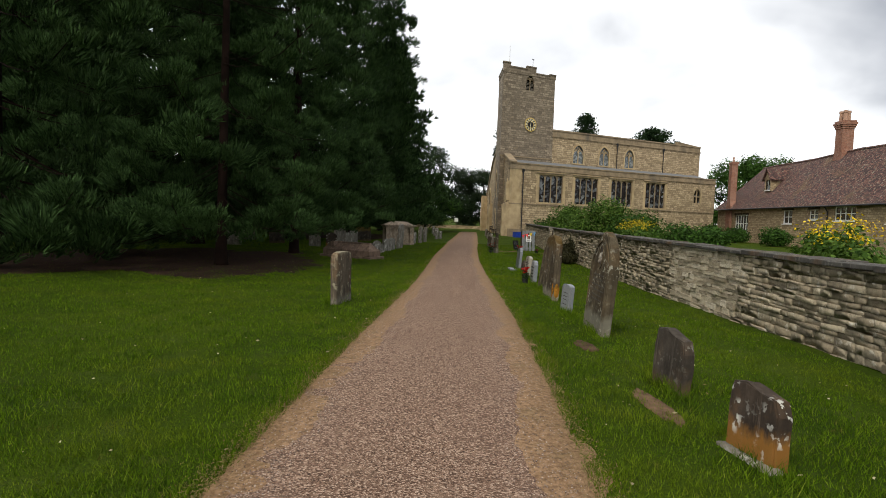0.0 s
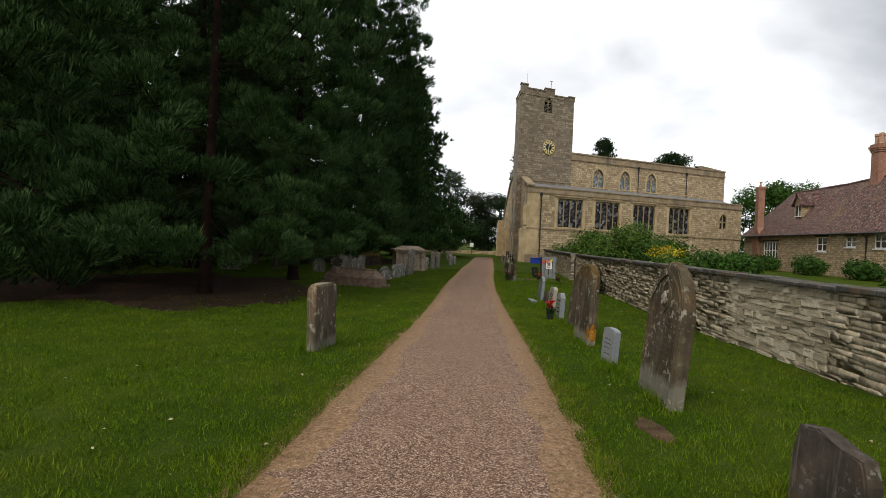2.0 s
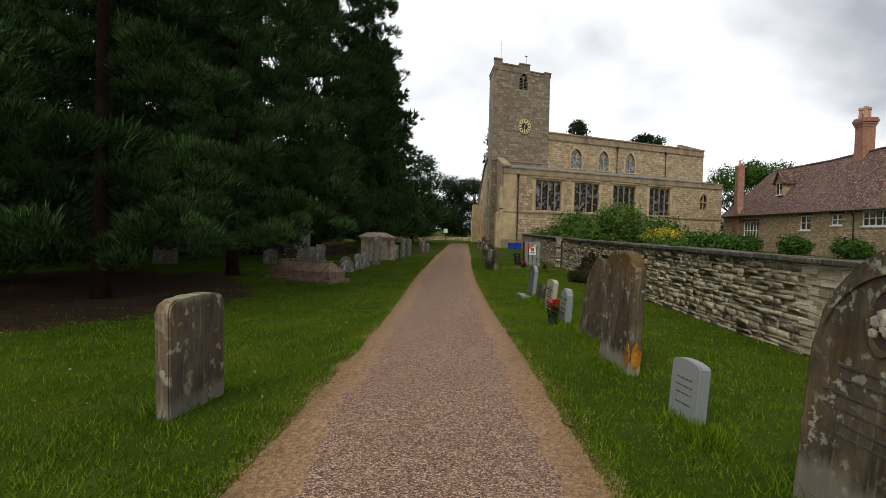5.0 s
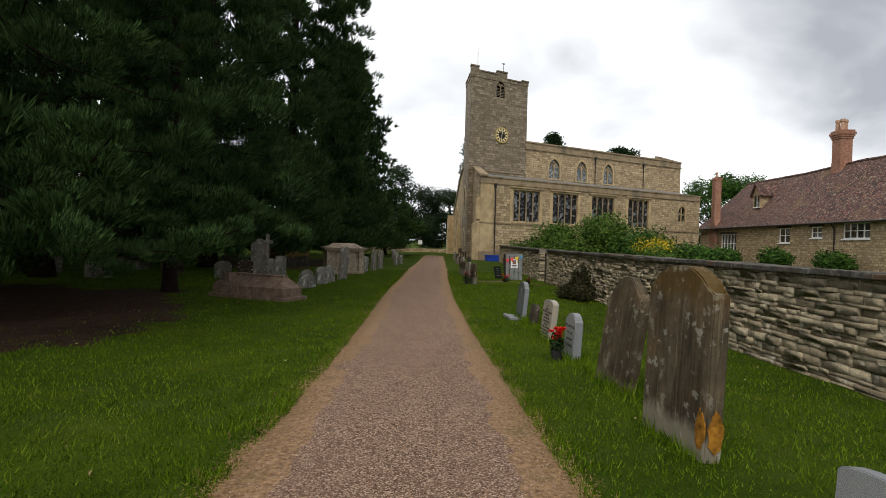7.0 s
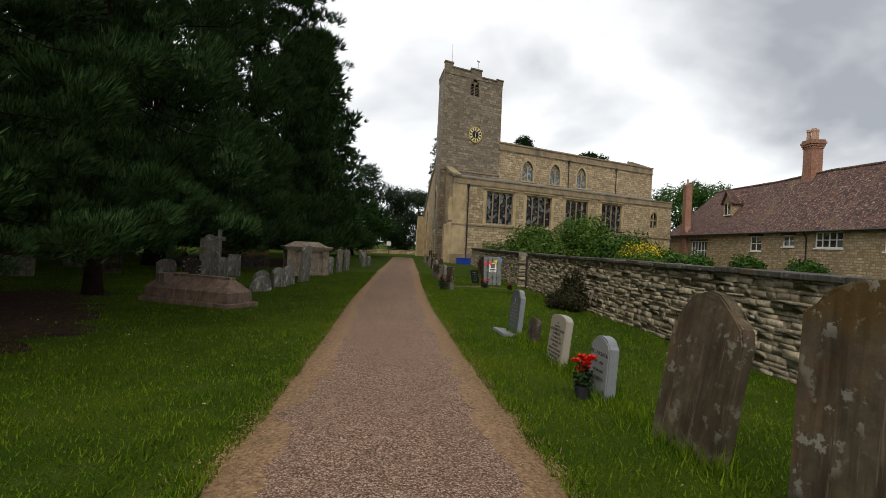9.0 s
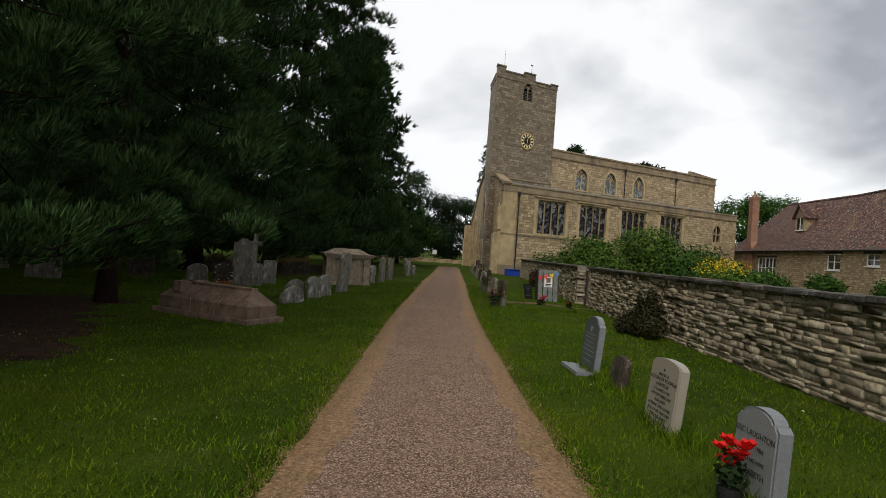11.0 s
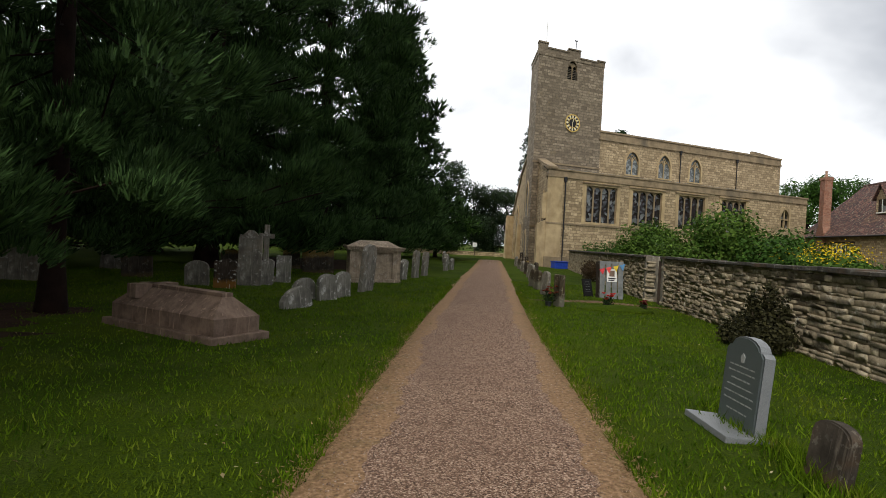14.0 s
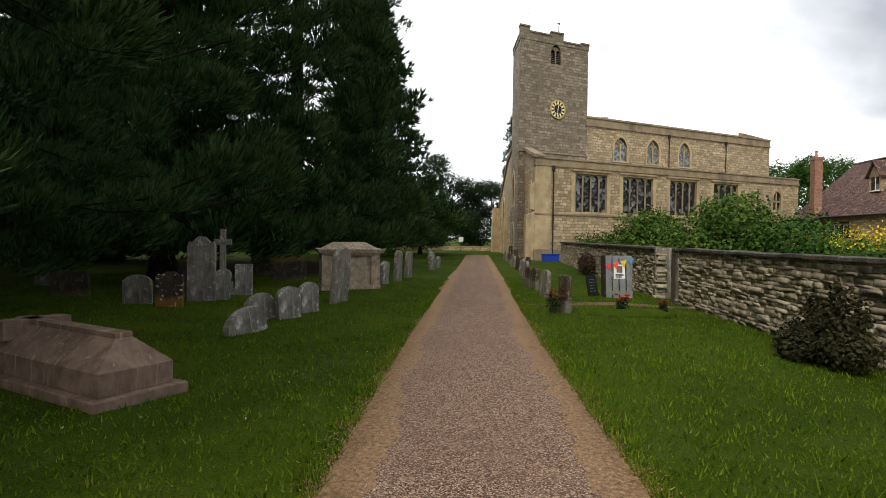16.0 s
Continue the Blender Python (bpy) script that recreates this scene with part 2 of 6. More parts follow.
def roof_tiles():
    m = Mat("clay_roof_tiles", 0.9)
    br = m.node("ShaderNodeTexBrick", Scale=1.0, Mortar_Size=0.012, Mortar_Smooth=0.3, Brick_Width=0.19, Row_Height=0.12)
    br.inputs["Color1"].default_value = (0, 0, 0, 1)
    br.inputs["Color2"].default_value = (1, 1, 1, 1)
    br.inputs["Mortar"].default_value = (0.1, 0.1, 0.1, 1)
    m.link(m.co.outputs["UV"], br.inputs["Vector"])
    c = m.ramp(br.outputs["Color"], [(0.0, (0.030, 0.019, 0.018)), (0.55, (0.090, 0.047, 0.042)), (1.0, (0.21, 0.10, 0.075))])
    c = m.mix(m.ramp(m.noise(1.4, 6, 0.65), [(0.5, 0.0), (0.72, 0.6)]), c, (0.055, 0.045, 0.04))
    c = m.mix(m.ramp(m.noise(0.35, 4, 0.6), [(0.55, 0.0), (0.72, 0.5)]), c, (0.16, 0.105, 0.05))
    c = m.mix(m.ramp(m.noise(4.5, 5, 0.6), [(0.58, 0.0), (0.64, 0.75)]), c, (0.30, 0.27, 0.2))
    m.bump(br.outputs["Fac"], -0.8, 0.04)
    return m.colour(c)


def glass(name, c, rough=0.08, wave=0.5, scale=3.0):
    m = Mat(name, rough)
    m.b.inputs["Specular IOR Level"].default_value = 0.8
    m.bump(m.cells(scale, out="Distance"), wave, 0.08)
    # the paler cells paint patchy sky reflections into the base colour
    return m.colour(m.ramp(m.cells(scale, out="Color"), [(0.5, c), (0.62, tuple(v * 3 for v in c)), (0.8, (0.16, 0.175, 0.18))]))


M_TURF = ground_grass()
M_BLADE = lawn_blades()
M_STRAW = blades("dry_grass", (0.13, 0.085, 0.035), (0.36, 0.25, 0.13))
M_GRAVEL = gravel()
M_EDGE = dry_edge()
M_SOIL = plain("bare_soil", (0.075, 0.045, 0.028), 0.95, vary=0.5, scale=6, bump=0.8)
# brown litter taken near black: the canopy's shade is put into the colour
M_NEEDLE_SHADE = plain("needle_litter_shaded", (0.026, 0.014, 0.009), 0.95, vary=0.5, scale=5, bump=0.8)
M_RUBBLE = rubble("church_rubble", (0.25, 0.185, 0.11), (0.45, 0.345, 0.21), (0.61, 0.48, 0.305), row=0.23, width=0.58, mortar=(0.12, 0.095, 0.065))
M_TOWER = rubble("tower_rubble", (0.16, 0.128, 0.092), (0.27, 0.22, 0.16), (0.395, 0.327, 0.238), row=0.24, width=0.62, mortar=(0.085, 0.072, 0.054))
M_ASHLAR = ashlar("church_ashlar", (0.34, 0.25, 0.135), (0.53, 0.41, 0.24))
M_GREYASH = ashlar("grey_ashlar", (0.17, 0.13, 0.082), (0.35, 0.27, 0.17))
M_LEAD = plain("lead_roof", (0.16, 0.165, 0.17), 0.6, vary=0.2, scale=2)
M_GLASS = glass("leaded_glass", (0.012, 0.014, 0.016))
M_PALEGLASS = glass("pale_leaded_glass", (0.10, 0.115, 0.12), 0.15, 0.25, 5.0)
M_DARKGLASS = glass("dark_pane", (0.012, 0.013, 0.015), 0.06, 0.1, 1.5)
M_IRON = plain("dark_iron", (0.02, 0.02, 0.022), 0.55)
M_BLACK = plain("void_black", (0.008, 0.008, 0.008), 0.9)
M_CLOCK = plain("clock_black", (0.01, 0.01, 0.012), 0.4)
M_GILT = plain("gilded_metal", (0.62, 0.44, 0.12), 0.35, 0.6)
M_GILTWHITE = plain("clock_pale", (0.75, 0.68, 0.45), 0.5)
M_STONE = piece_stone()
M_EARTH = plain("worn_earth", (0.12, 0.075, 0.045), 0.95, vary=0.5, scale=7, bump=0.8)
M_WALLCORE = plain("wall_core", (0.045, 0.042, 0.036), 0.95, vary=0.4)
M_SLATE = grave("slate_coping", (0.085, 0.08, 0.072), (0.27, 0.26, 0.22), 0.6, 0.25)
M_HOUSE = rubble("house_rubble", (0.24, 0.17, 0.10), (0.40, 0.30, 0.18), (0.56, 0.44, 0.28), row=0.2, width=0.5, mortar=(0.15, 0.115, 0.075), lichen=0.2)
M_TILES = roof_tiles()
M_BRICK = rubble("chimney_brick", (0.20, 0.07, 0.04), (0.31, 0.115, 0.065), (0.40, 0.18, 0.11), 0.08, 0.23, (0.32, 0.25, 0.2), 0.3)
M_POT = plain("clay_pot", (0.36, 0.22, 0.15), 0.85)
M_WHITE = plain("white_paint", (0.74, 0.74, 0.71), 0.55, vary=0.08)
M_TIMBER = plain("dark_timber", (0.04, 0.028, 0.02), 0.8)
M_LOUVRE = plain("weathered_louvre", (0.17, 0.15, 0.12), 0.85)
# reddish bark darkened almost to black, with the crown's shade in its colour
M_BARK_SHADED = plain("red_bark_shaded", (0.013, 0.007, 0.005), 0.95, vary=0.5, scale=3, bump=0.9)
M_CONIFER = blades("conifer_foliage", (0.008, 0.019, 0.006), (0.062, 0.116, 0.035), rough=0.7, through_light=0.05)
M_CONIFER_FAR = blades("far_conifer_foliage", (0.010, 0.022, 0.009), (0.030, 0.058, 0.020), through_light=0.05)
M_LEAF = blades("broad_leaves", (0.018, 0.045, 0.008), (0.06, 0.13, 0.02))
M_LEAF_LIGHT = blades("light_leaves", (0.03, 0.07, 0.01), (0.11, 0.18, 0.03))
M_LEAF_DARK = blades("dark_leaves", (0.010, 0.020, 0.008), (0.026, 0.045, 0.015))
M_LEAF_BROWN = blades("brown_leaves", (0.035, 0.022, 0.014), (0.09, 0.06, 0.03))
M_HEATH = blades("heathery_shoots", (0.012, 0.013, 0.006), (0.055, 0.052, 0.022))
M_YELLOW = blades("yellow_flowers", (0.45, 0.30, 0.01), (0.85, 0.62, 0.03))
M_RED = blades("red_petals", (0.42, 0.012, 0.012), (0.75, 0.03, 0.025))
M_TWIG = plain("twigs", (0.06, 0.045, 0.03), 0.9)


# ---- shapes ----
def smooth01(a, b, v):
    q = min(1.0, max(0.0, (v - a) / (b - a)))
    return q * q * (3 - 2 * q)


def ground_z(x, y):
    """The lie of the churchyard: it dips a little along the path and towards the wall."""
    z = -0.2 * smooth01(6, 18, y) - 0.12 * smooth01(3, 5.5, x)
    away = smooth01(1.3, 3.0, abs(x - 0.2)) * (1 - smooth01(60, 90, abs(x) + abs(y - 20)))
    return z + away * 0.05 * (noise.noise((x * 0.35, y * 0.35, 3.1)) + 0.4 * noise.noise((x * 1.3, y * 1.3, 7.7)))


def finish(name, bm, material, parent=None, label="", smooth=False):
    me = bpy.data.meshes.new(name)
    bmesh.ops.recalc_face_normals(bm, faces=bm.faces)
    bm.to_mesh(me)
    bm.free()
    for mt in material if isinstance(material, (list, tuple)) else (material,):
        me.materials.append(mt)
    if smooth:
        me.polygons.foreach_set("use_smooth", [True] * len(me.polygons))
    ob = new(name, me)
    if parent:
        ob.parent = parent
    return tagged(ob, label)


def part(name, bm, material, parent, label="", smooth=False):
    return finish(name, bm, material, parent, label, smooth)


def thing(name, label, category, m=None, group="", kind=""):
    ob = new(name)
    ob.empty_display_size = 0.2
    if m:
        ob.matrix_basis = m
    return tagged(ob, label, category, group, kind)


def arrays_mesh(name, verts, faces, material):
    """One mesh from arrays of points and of equal-sized faces."""
    me = bpy.data.meshes.new(name)
    k = faces.shape[1]
    me.vertices.add(len(verts))
    me.vertices.foreach_set("co", np.ascontiguousarray(verts, dtype=np.float32).ravel())
    me.loops.add(faces.size)
    me.loops.foreach_set("vertex_index", np.ascontiguousarray(faces, dtype=np.int32).ravel())
    me.polygons.add(len(faces))
    me.polygons.foreach_set("loop_start", np.arange(0, faces.size, k, dtype=np.int32))
    me.polygons.foreach_set("loop_total", np.full(len(faces), k, dtype=np.int32))
    me.update(calc_edges=True)
    me.materials.append(material)
    return me


def box(bm, x0, x1, y0, y1, z0, z1, bevel=0.0):
    g = bmesh.ops.create_cube(bm, size=1.0)
    for v in g["verts"]:
        v.co = Vector(((x0 + x1) / 2 + v.co.x * (x1 - x0), (y0 + y1) / 2 + v.co.y * (y1 - y0), (z0 + z1) / 2 + v.co.z * (z1 - z0)))
    if bevel:
        es = list({ed for v in g["verts"] for ed in v.link_edges})
        bmesh.ops.bevel(bm, geom=es, offset=bevel, segments=2, profile=0.6, affect="EDGES")
    return g["verts"]


def prism(bm, outline, y0, y1):
    """A shape in the plane of x and z, pushed from y0 to y1."""
    a = [bm.verts.new((x, y0, z)) for x, z in outline]
    b = [bm.verts.new((x, y1, z)) for x, z in outline]
    n = len(outline)
    bm.faces.new(a)
    bm.faces.new(b[::-1])
    for i in range(n):
        bm.faces.new((a[i], b[i], b[(i + 1) % n], a[(i + 1) % n]))
    return a + b


def tube(bm, points, radii, sides=7):
    rings = []
    for i, p in enumerate(points):
        p = Vector(p)
        way = Vector(points[min(i + 1, len(points) - 1)]) - Vector(points[max(i - 1, 0)])
        side = way.orthogonal().normalized()
        up = way.cross(side).normalized()
        rings.append([bm.verts.new(p + radii[i] * (math.cos(math.tau * k / sides) * side + math.sin(math.tau * k / sides) * up)) for k in range(sides)])
    for a, b in zip(rings, rings[1:]):
        best = min(range(sides), key=lambda s: sum((a[k].co - b[(k + s) % sides].co).length for k in range(0, sides, 2)))
        for k in range(sides):
            bm.faces.new((a[k], a[(k + 1) % sides], b[(k + 1 + best) % sides], b[(k + best) % sides]))
    bm.faces.new(rings[0][::-1])
    bm.faces.new(rings[-1])


def arch_outline(x0, x1, z0, spring, apex, steps=7):
    """A pointed opening, from its sill up one side, over the point and down."""
    w, mid = (x1 - x0) / 2, (x0 + x1) / 2
    left = [(x0 + w * (1 - math.cos(k / steps * math.pi / 2.35)) / (1 - math.cos(math.pi / 2.35)), spring + (apex - spring) * math.sin(k / steps * math.pi / 2.35) / math.sin(math.pi / 2.35)) for k in range(1, steps)]
    return [(x0, z0), (x0, spring), *left, (mid, apex), *[(2 * mid - x, z) for x, z in left[::-1]], (x1, spring), (x1, z0)]


def lay_uv(bm, scale=1.0):
    """UVs in metres: along the wall and up, or along and across on flat faces."""
    uv = bm.loops.layers.uv.verify()
    bm.normal_update()
    for f in bm.faces:
        n = f.normal
        for l in f.loops:
            x, y, z = l.vert.co
            if abs(n.z) > 0.8:
                l[uv].uv = (x * scale, y * scale)
            elif abs(n.x) > abs(n.y):
                l[uv].uv = ((y + 0.37) * scale, z * scale)
            else:
                l[uv].uv = (x * scale, z * scale)


# ---- ground and path ----
def make_ground():
    bm = bmesh.new()
    xs = [-1500, -600, -250, -120, -70] + [x * 1.6 - 50 for x in range(0, 26)] + [x * 0.42 - 9 for x in range(0, 46)] + [x * 2.2 + 11 for x in range(0, 20)] + [75, 120, 250, 600, 1500]
    ys = [-1500, -400, -120, -40, -15] + [y * 0.5 - 6 for y in range(0, 96)] + [y * 2.5 + 43 for y in range(0, 25)] + [130, 180, 300, 600, 1500]
    rows = [[bm.verts.new((x, y, ground_z(x, y))) for x in xs] for y in ys]
    for r0, r1 in zip(rows, rows[1:]):
        for k in range(len(xs) - 1):
            bm.faces.new((r0[k], r0[k + 1], r1[k + 1], r1[k]))
    return tagged(finish("ground", bm, M_TURF, smooth=True), "mown churchyard lawn, green with yellowish patches", "grass", kind="structure")


make_ground()


def path_left(y):
    return -0.84 - 0.33 * smooth01(9, 27, y) + 0.12 * smooth01(34, 50, y)


def path_right(y):
    return 1.46 - 0.52 * smooth01(4, 27, y)


def path_strip(name, inset, lift, material, wob, label, category):
    """A strip along the walk with an uneven edge."""
    bm = bmesh.new()
    rows = []
    n = 1120
    for i in range(n):
        y = -4 + i * 0.0625
        l = path_left(y) + inset + wob * (noise.noise((y * 1.1, 1.7, lift * 90)) + 0.6 * noise.noise((y * 4.3, 5.1, lift * 90)) + 0.45 * noise.noise((y * 11.3, 5.1, lift * 90)))
        r = path_right(y) - inset + wob * (noise.noise((y * 1.2, 9.4, lift * 90)) + 0.6 * noise.noise((y * 4.1, 2.3, lift * 90)) + 0.45 * noise.noise((y * 11.9, 2.3, lift * 90)))
        row = []
        for k in range(9):
            f = k / 8
            x = l + (r - l) * f
            crown = lift + 0.02 * (1 - (2 * f - 1) ** 2) - (0.013 if k in (0, 8) else 0.0)
            row.append(bm.verts.new((x, y, ground_z(x, y) + crown)))
        rows.append(row)
    for a, b in zip(rows, rows[1:]):
        for k in range(8):
            bm.faces.new((a[k], a[k + 1], b[k + 1], b[k]))
    return tagged(finish(name, bm, material, smooth=True), label, category, kind="structure")


path_strip("path_verge", 0.0, 0.013, M_EDGE, 0.10, "dry trodden earth edge along the gravel path", "path edge")
path_strip("path", 0.165, 0.019, M_GRAVEL, 0.11, "pinkish-brown loose gravel footpath through the lawn", "path")


def flat_patch(name, cx, cy, rx, ry, turn, material, label, category, lift=0.012):
    bm = bmesh.new()
    rings = []
    for f in (0.05, 0.3, 0.5, 0.65, 0.8, 0.9, 1.0):
        ring = []
        for k in range(72):
            a = math.tau * k / 72
            q = f * (1 + f * (0.2 * noise.noise((math.cos(a) * 14 + cx, math.sin(a) * 14, 5.3)) + 0.34 * noise.noise((math.cos(a) * 1.6 + cx, math.sin(a) * 1.6 + cy, 0.3))))
            dx, dy = rx * q * math.cos(a), ry * q * math.sin(a)
            x, y = cx + dx * math.cos(turn) - dy * math.sin(turn), cy + dx * math.sin(turn) + dy * math.cos(turn)
            ring.append(bm.verts.new((x, y, ground_z(x, y) + (lift if f < 1 else -0.01))))
        rings.append(ring)
    bm.faces.new(rings[0])
    for r0, r1 in zip(rings, rings[1:]):
        for k in range(72):
            bm.faces.new((r0[k], r0[(k + 1) % 72], r1[(k + 1) % 72], r1[k]))
    return tagged(finish(name, bm, material, smooth=True), label, category, kind="structure")


flat_patch("soil_patch", 2.26, 4.75, 0.11, 0.46, 0.12, M_EARTH, "worn bare earth patch in the grass", "soil")
flat_patch("soil_patch", 2.1, 6.9, 0.12, 0.3, 0.1, M_SOIL, "worn bare earth patch in the grass", "soil")
# litter beds whose dark colour also carries the gloom under the crowns
flat_patch("shaded_needle_bed", -9.6, 18.2, 5.0, 6.2, 0.0, M_NEEDLE_SHADE, "bare brown needle litter, its colour darkened for the conifers' shade", "soil", 0.02)
flat_patch("shaded_needle_bed", -9.5, 43.0, 4.5, 6.0, 0.0, M_NEEDLE_SHADE, "bare brown needle litter, its colour darkened for the conifers' shade", "soil", 0.02)
flat_patch("worn_track", 3.2, 29.9, 2.2, 0.26, 0.2, M_EARTH, "worn earth track from the path to the gate", "soil")

# ---- church: a along the south front, b back from it, z up; the west front is askew ----
CH = Matrix(((0.877, -0.07, 0, 9.98), (0.480, 0.9975, 0, 66.7), (0, 0, 1, 0), (0, 0, 0, 1)))
FRONT = -5.5


def church_part(name, bm, material, parent, label=""):
    lay_uv(bm)
    bm.transform(CH)
    return part(name, bm, material, parent, label)


def wall_around(bm, a0, a1, z0, z1, b0, b1, holes):
    """A wall with square holes, as one shell."""
    za = sorted({z0, z1, *[v for h in holes for v in h[2:4]]})
    aa = sorted({a0, a1, *[v for h in holes for v in h[0:2]]})
    solid = {(i, k): not any(h[0] <= (aa[i] + aa[i + 1]) / 2 <= h[1] and h[2] <= (za[k] + za[k + 1]) / 2 <= h[3] for h in holes) for i in range(len(aa) - 1) for k in range(len(za) - 1)}
    made = {}

    def at(i, b, k):
        if (i, b, k) not in made:
            made[i, b, k] = bm.verts.new((aa[i], b, za[k]))
        return made[i, b, k]

    for (i, k), full in solid.items():
        if not full:
            continue
        for b in (b0, b1):
            bm.faces.new([at(p, b, q) for p, q in ((i, k), (i + 1, k), (i + 1, k + 1), (i, k + 1))])
        for di, dk, ends in ((-1, 0, ((i, k), (i, k + 1))), (1, 0, ((i + 1, k), (i + 1, k + 1))), (0, -1, ((i, k), (i + 1, k))), (0, 1, ((i, k + 1), (i + 1, k + 1)))):
            if not solid.get((i + di, k + dk), False):
                (p, q), (r, s) = ends
                bm.faces.new((at(p, b0, q), at(r, b0, s), at(r, b1, s), at(p, b1, q)))


church = thing("church", "old limestone parish church with square tower, clerestory and south aisle", "church")
AISLE = [(-3.5, -0.3, 3.4, 6.4), (1.25, 4.57, 3.4, 6.4), (6.4, 9.63, 3.4, 6.4), (11.65, 14.86, 3.4, 6.4), (19.65, 21.0, 4.3, 6.15)]
CLER = [(3.3, 8.5, 10.9), (7.3, 8.5, 11.0), (11.4, 8.5, 11.05)]

bm = bmesh.new()
wall_around(bm, -7.1, 23.45, -0.6, 6.75, FRONT, FRONT + 0.8, AISLE)
church_part("aisle_wall", bm, M_RUBBLE, church, "coursed honey-grey rubble aisle wall")
bm = bmesh.new()
box(bm, -7.2, 23.55, FRONT - 0.1, FRONT + 0.7, 6.75, 6.88)
box(bm, -7.12, 23.47, FRONT - 0.03, FRONT + 0.55, 6.88, 7.3)
box(bm, -7.2, 23.55, FRONT - 0.1, FRONT + 0.65, 7.3, 7.42)
church_part("aisle_parapet", bm, M_GREYASH, church, "yellowish ashlar parapet with moulded string course")
bm = bmesh.new()
box(bm, -7.15, 23.5, FRONT - 0.09, FRONT, 3.12, 3.24)
box(bm, -7.2, 23.5, FRONT - 0.14, FRONT, -0.6, 0.55)
church_part("string_course", bm, M_GREYASH, church)
bm = bmesh.new()
box(bm, -7.13, -5.7, FRONT - 0.05, FRONT + 0.2, 0.55, 3.12)
box(bm, -7.13, -5.7, FRONT - 0.05, FRONT + 0.2, 3.24, 6.75)
church_part("corner_facing", bm, M_ASHLAR, church, "smooth yellow ashlar facing at the aisle's corner")
bm = bmesh.new()
prism(bm, [(-7.1, 0), (23.4, 0), (23.4, 0.1), (-7.1, 0.1)], 0, 0.01)
for v in bm.verts:
    v.co = Vector((v.co.x, FRONT + 0.6 if v.co.z < 0.05 else 0.3, 7.1 if v.co.z < 0.05 else 8.3)) + Vector((0, 0, v.co.y * 8))
church_part("aisle_roof", bm, M_LEAD, church)

bm = bmesh.new()
wall_around(bm, -0.6, 24.0, -0.6, 11.35, 0.0, 0.8, [(c - 0.95, c + 0.95, z0, z1) for c, z0, z1 in CLER])
church_part("clerestory_wall", bm, M_RUBBLE, church, "grey-brown rubble clerestory wall")
for c, z0, z1 in CLER:
    out = arch_outline(c - 0.95, c + 0.95, z0, z0 + 1.15, z1 - 0.02)
    half = len(out) // 2
    for pts in ([(c - 0.95, z1)] + out[1:half + 1] + [(c, z1)], [(c, z1)] + out[half:-1] + [(c + 0.95, z1)]):
        bm = bmesh.new()
        prism(bm, pts, 0.0, 0.8)
        church_part("spandrel", bm, M_RUBBLE, church)
for name, a0, a1, b0, b1 in (("nave_east_wall", 23.2, 24.0, 0.8, 8.2), ("nave_north_wall", -0.6, 24.0, 8.2, 9.0)):
    bm = bmesh.new()
    box(bm, a0, a1, b0, b1, -0.6, 11.35)
    church_part(name, bm, M_RUBBLE, church)
bm = bmesh.new()
box(bm, -0.72, 24.1, -0.12, 0.75, 11.35, 11.5)
box(bm, -0.62, 24.02, -0.03, 0.6, 11.5, 12.05)
box(bm, -0.72, 24.1, -0.12, 0.7, 12.05, 12.2)
church_part("clerestory_parapet", bm, M_GREYASH, church, "weathered ashlar parapet")
bm = bmesh.new()
for a0, a1, z1 in ((-0.6, 24.0, 12.25), (19.6, 24.0, 12.75)):
    vs = [bm.verts.new(p) for p in ((a0, 0.6, 11.9), (a1, 0.6, 11.9), (a1, 4.5, z1 + 0.2), (a0, 4.5, z1 + 0.2), (a0, 8.6, 11.9), (a1, 8.6, 11.9))]
    bm.faces.new(vs[:4])
    bm.faces.new((vs[3], vs[2], vs[5], vs[4]))
church_part("nave_roof", bm, M_LEAD, church)
bm = bmesh.new()
prism(bm, [(19.6, 12.2), (24.05, 12.2), (24.05, 12.3), (20.2, 12.62), (19.6, 12.62)], 0.4, 0.7)
church_part("gable_coping", bm, M_GREYASH, church)
bm = bmesh.new()
box(bm, 22.65, 23.45, FRONT + 0.8, 0.0, -0.6, 6.9)
church_part("aisle_east_wall", bm, M_RUBBLE, church)

# tower
bm = bmesh.new()
BELL = (-4.6, -3.55, 16.25, 17.95)
wall_around(bm, -7.65, -0.62, -0.6, 17.9, 0.0, 0.9, [BELL])
out = arch_outline(BELL[0], BELL[1], BELL[2], 17.1, BELL[3] - 0.02)
half = len(out) // 2
TWR = [("tower_wall", bm)]
for pts in ([(BELL[0], BELL[3])] + out[1:half + 1] + [(-4.075, BELL[3])], [(-4.075, BELL[3])] + out[half:-1] + [(BELL[1], BELL[3])]):
    TWR.append(("spandrel", bmesh.new()))
    prism(TWR[-1][1], pts, 0.0, 0.9)
for a0, a1, b0, b1 in ((-7.65, -6.75, 0.9, 3.6), (-1.5, -0.62, 0.9, 3.6), (-7.65, -0.62, 3.6, 4.4)):
    TWR.append(("tower_wall", bmesh.new()))
    box(TWR[-1][1], a0, a1, b0, b1, -0.6, 17.9)
for name, bm in TWR:
    for v in bm.verts:
        if v.co.x < -6.7 or v.co.x > -1.6:
            v.co.x += 0.10 * (1 - (v.co.z + 0.6) / 18.5) * (-1 if v.co.x < -4 else 1)
    church_part(name, bm, M_TOWER, church, "grey-brown rubble tower wall, weathered dark" if name == "tower_wall" else "")
bm = bmesh.new()
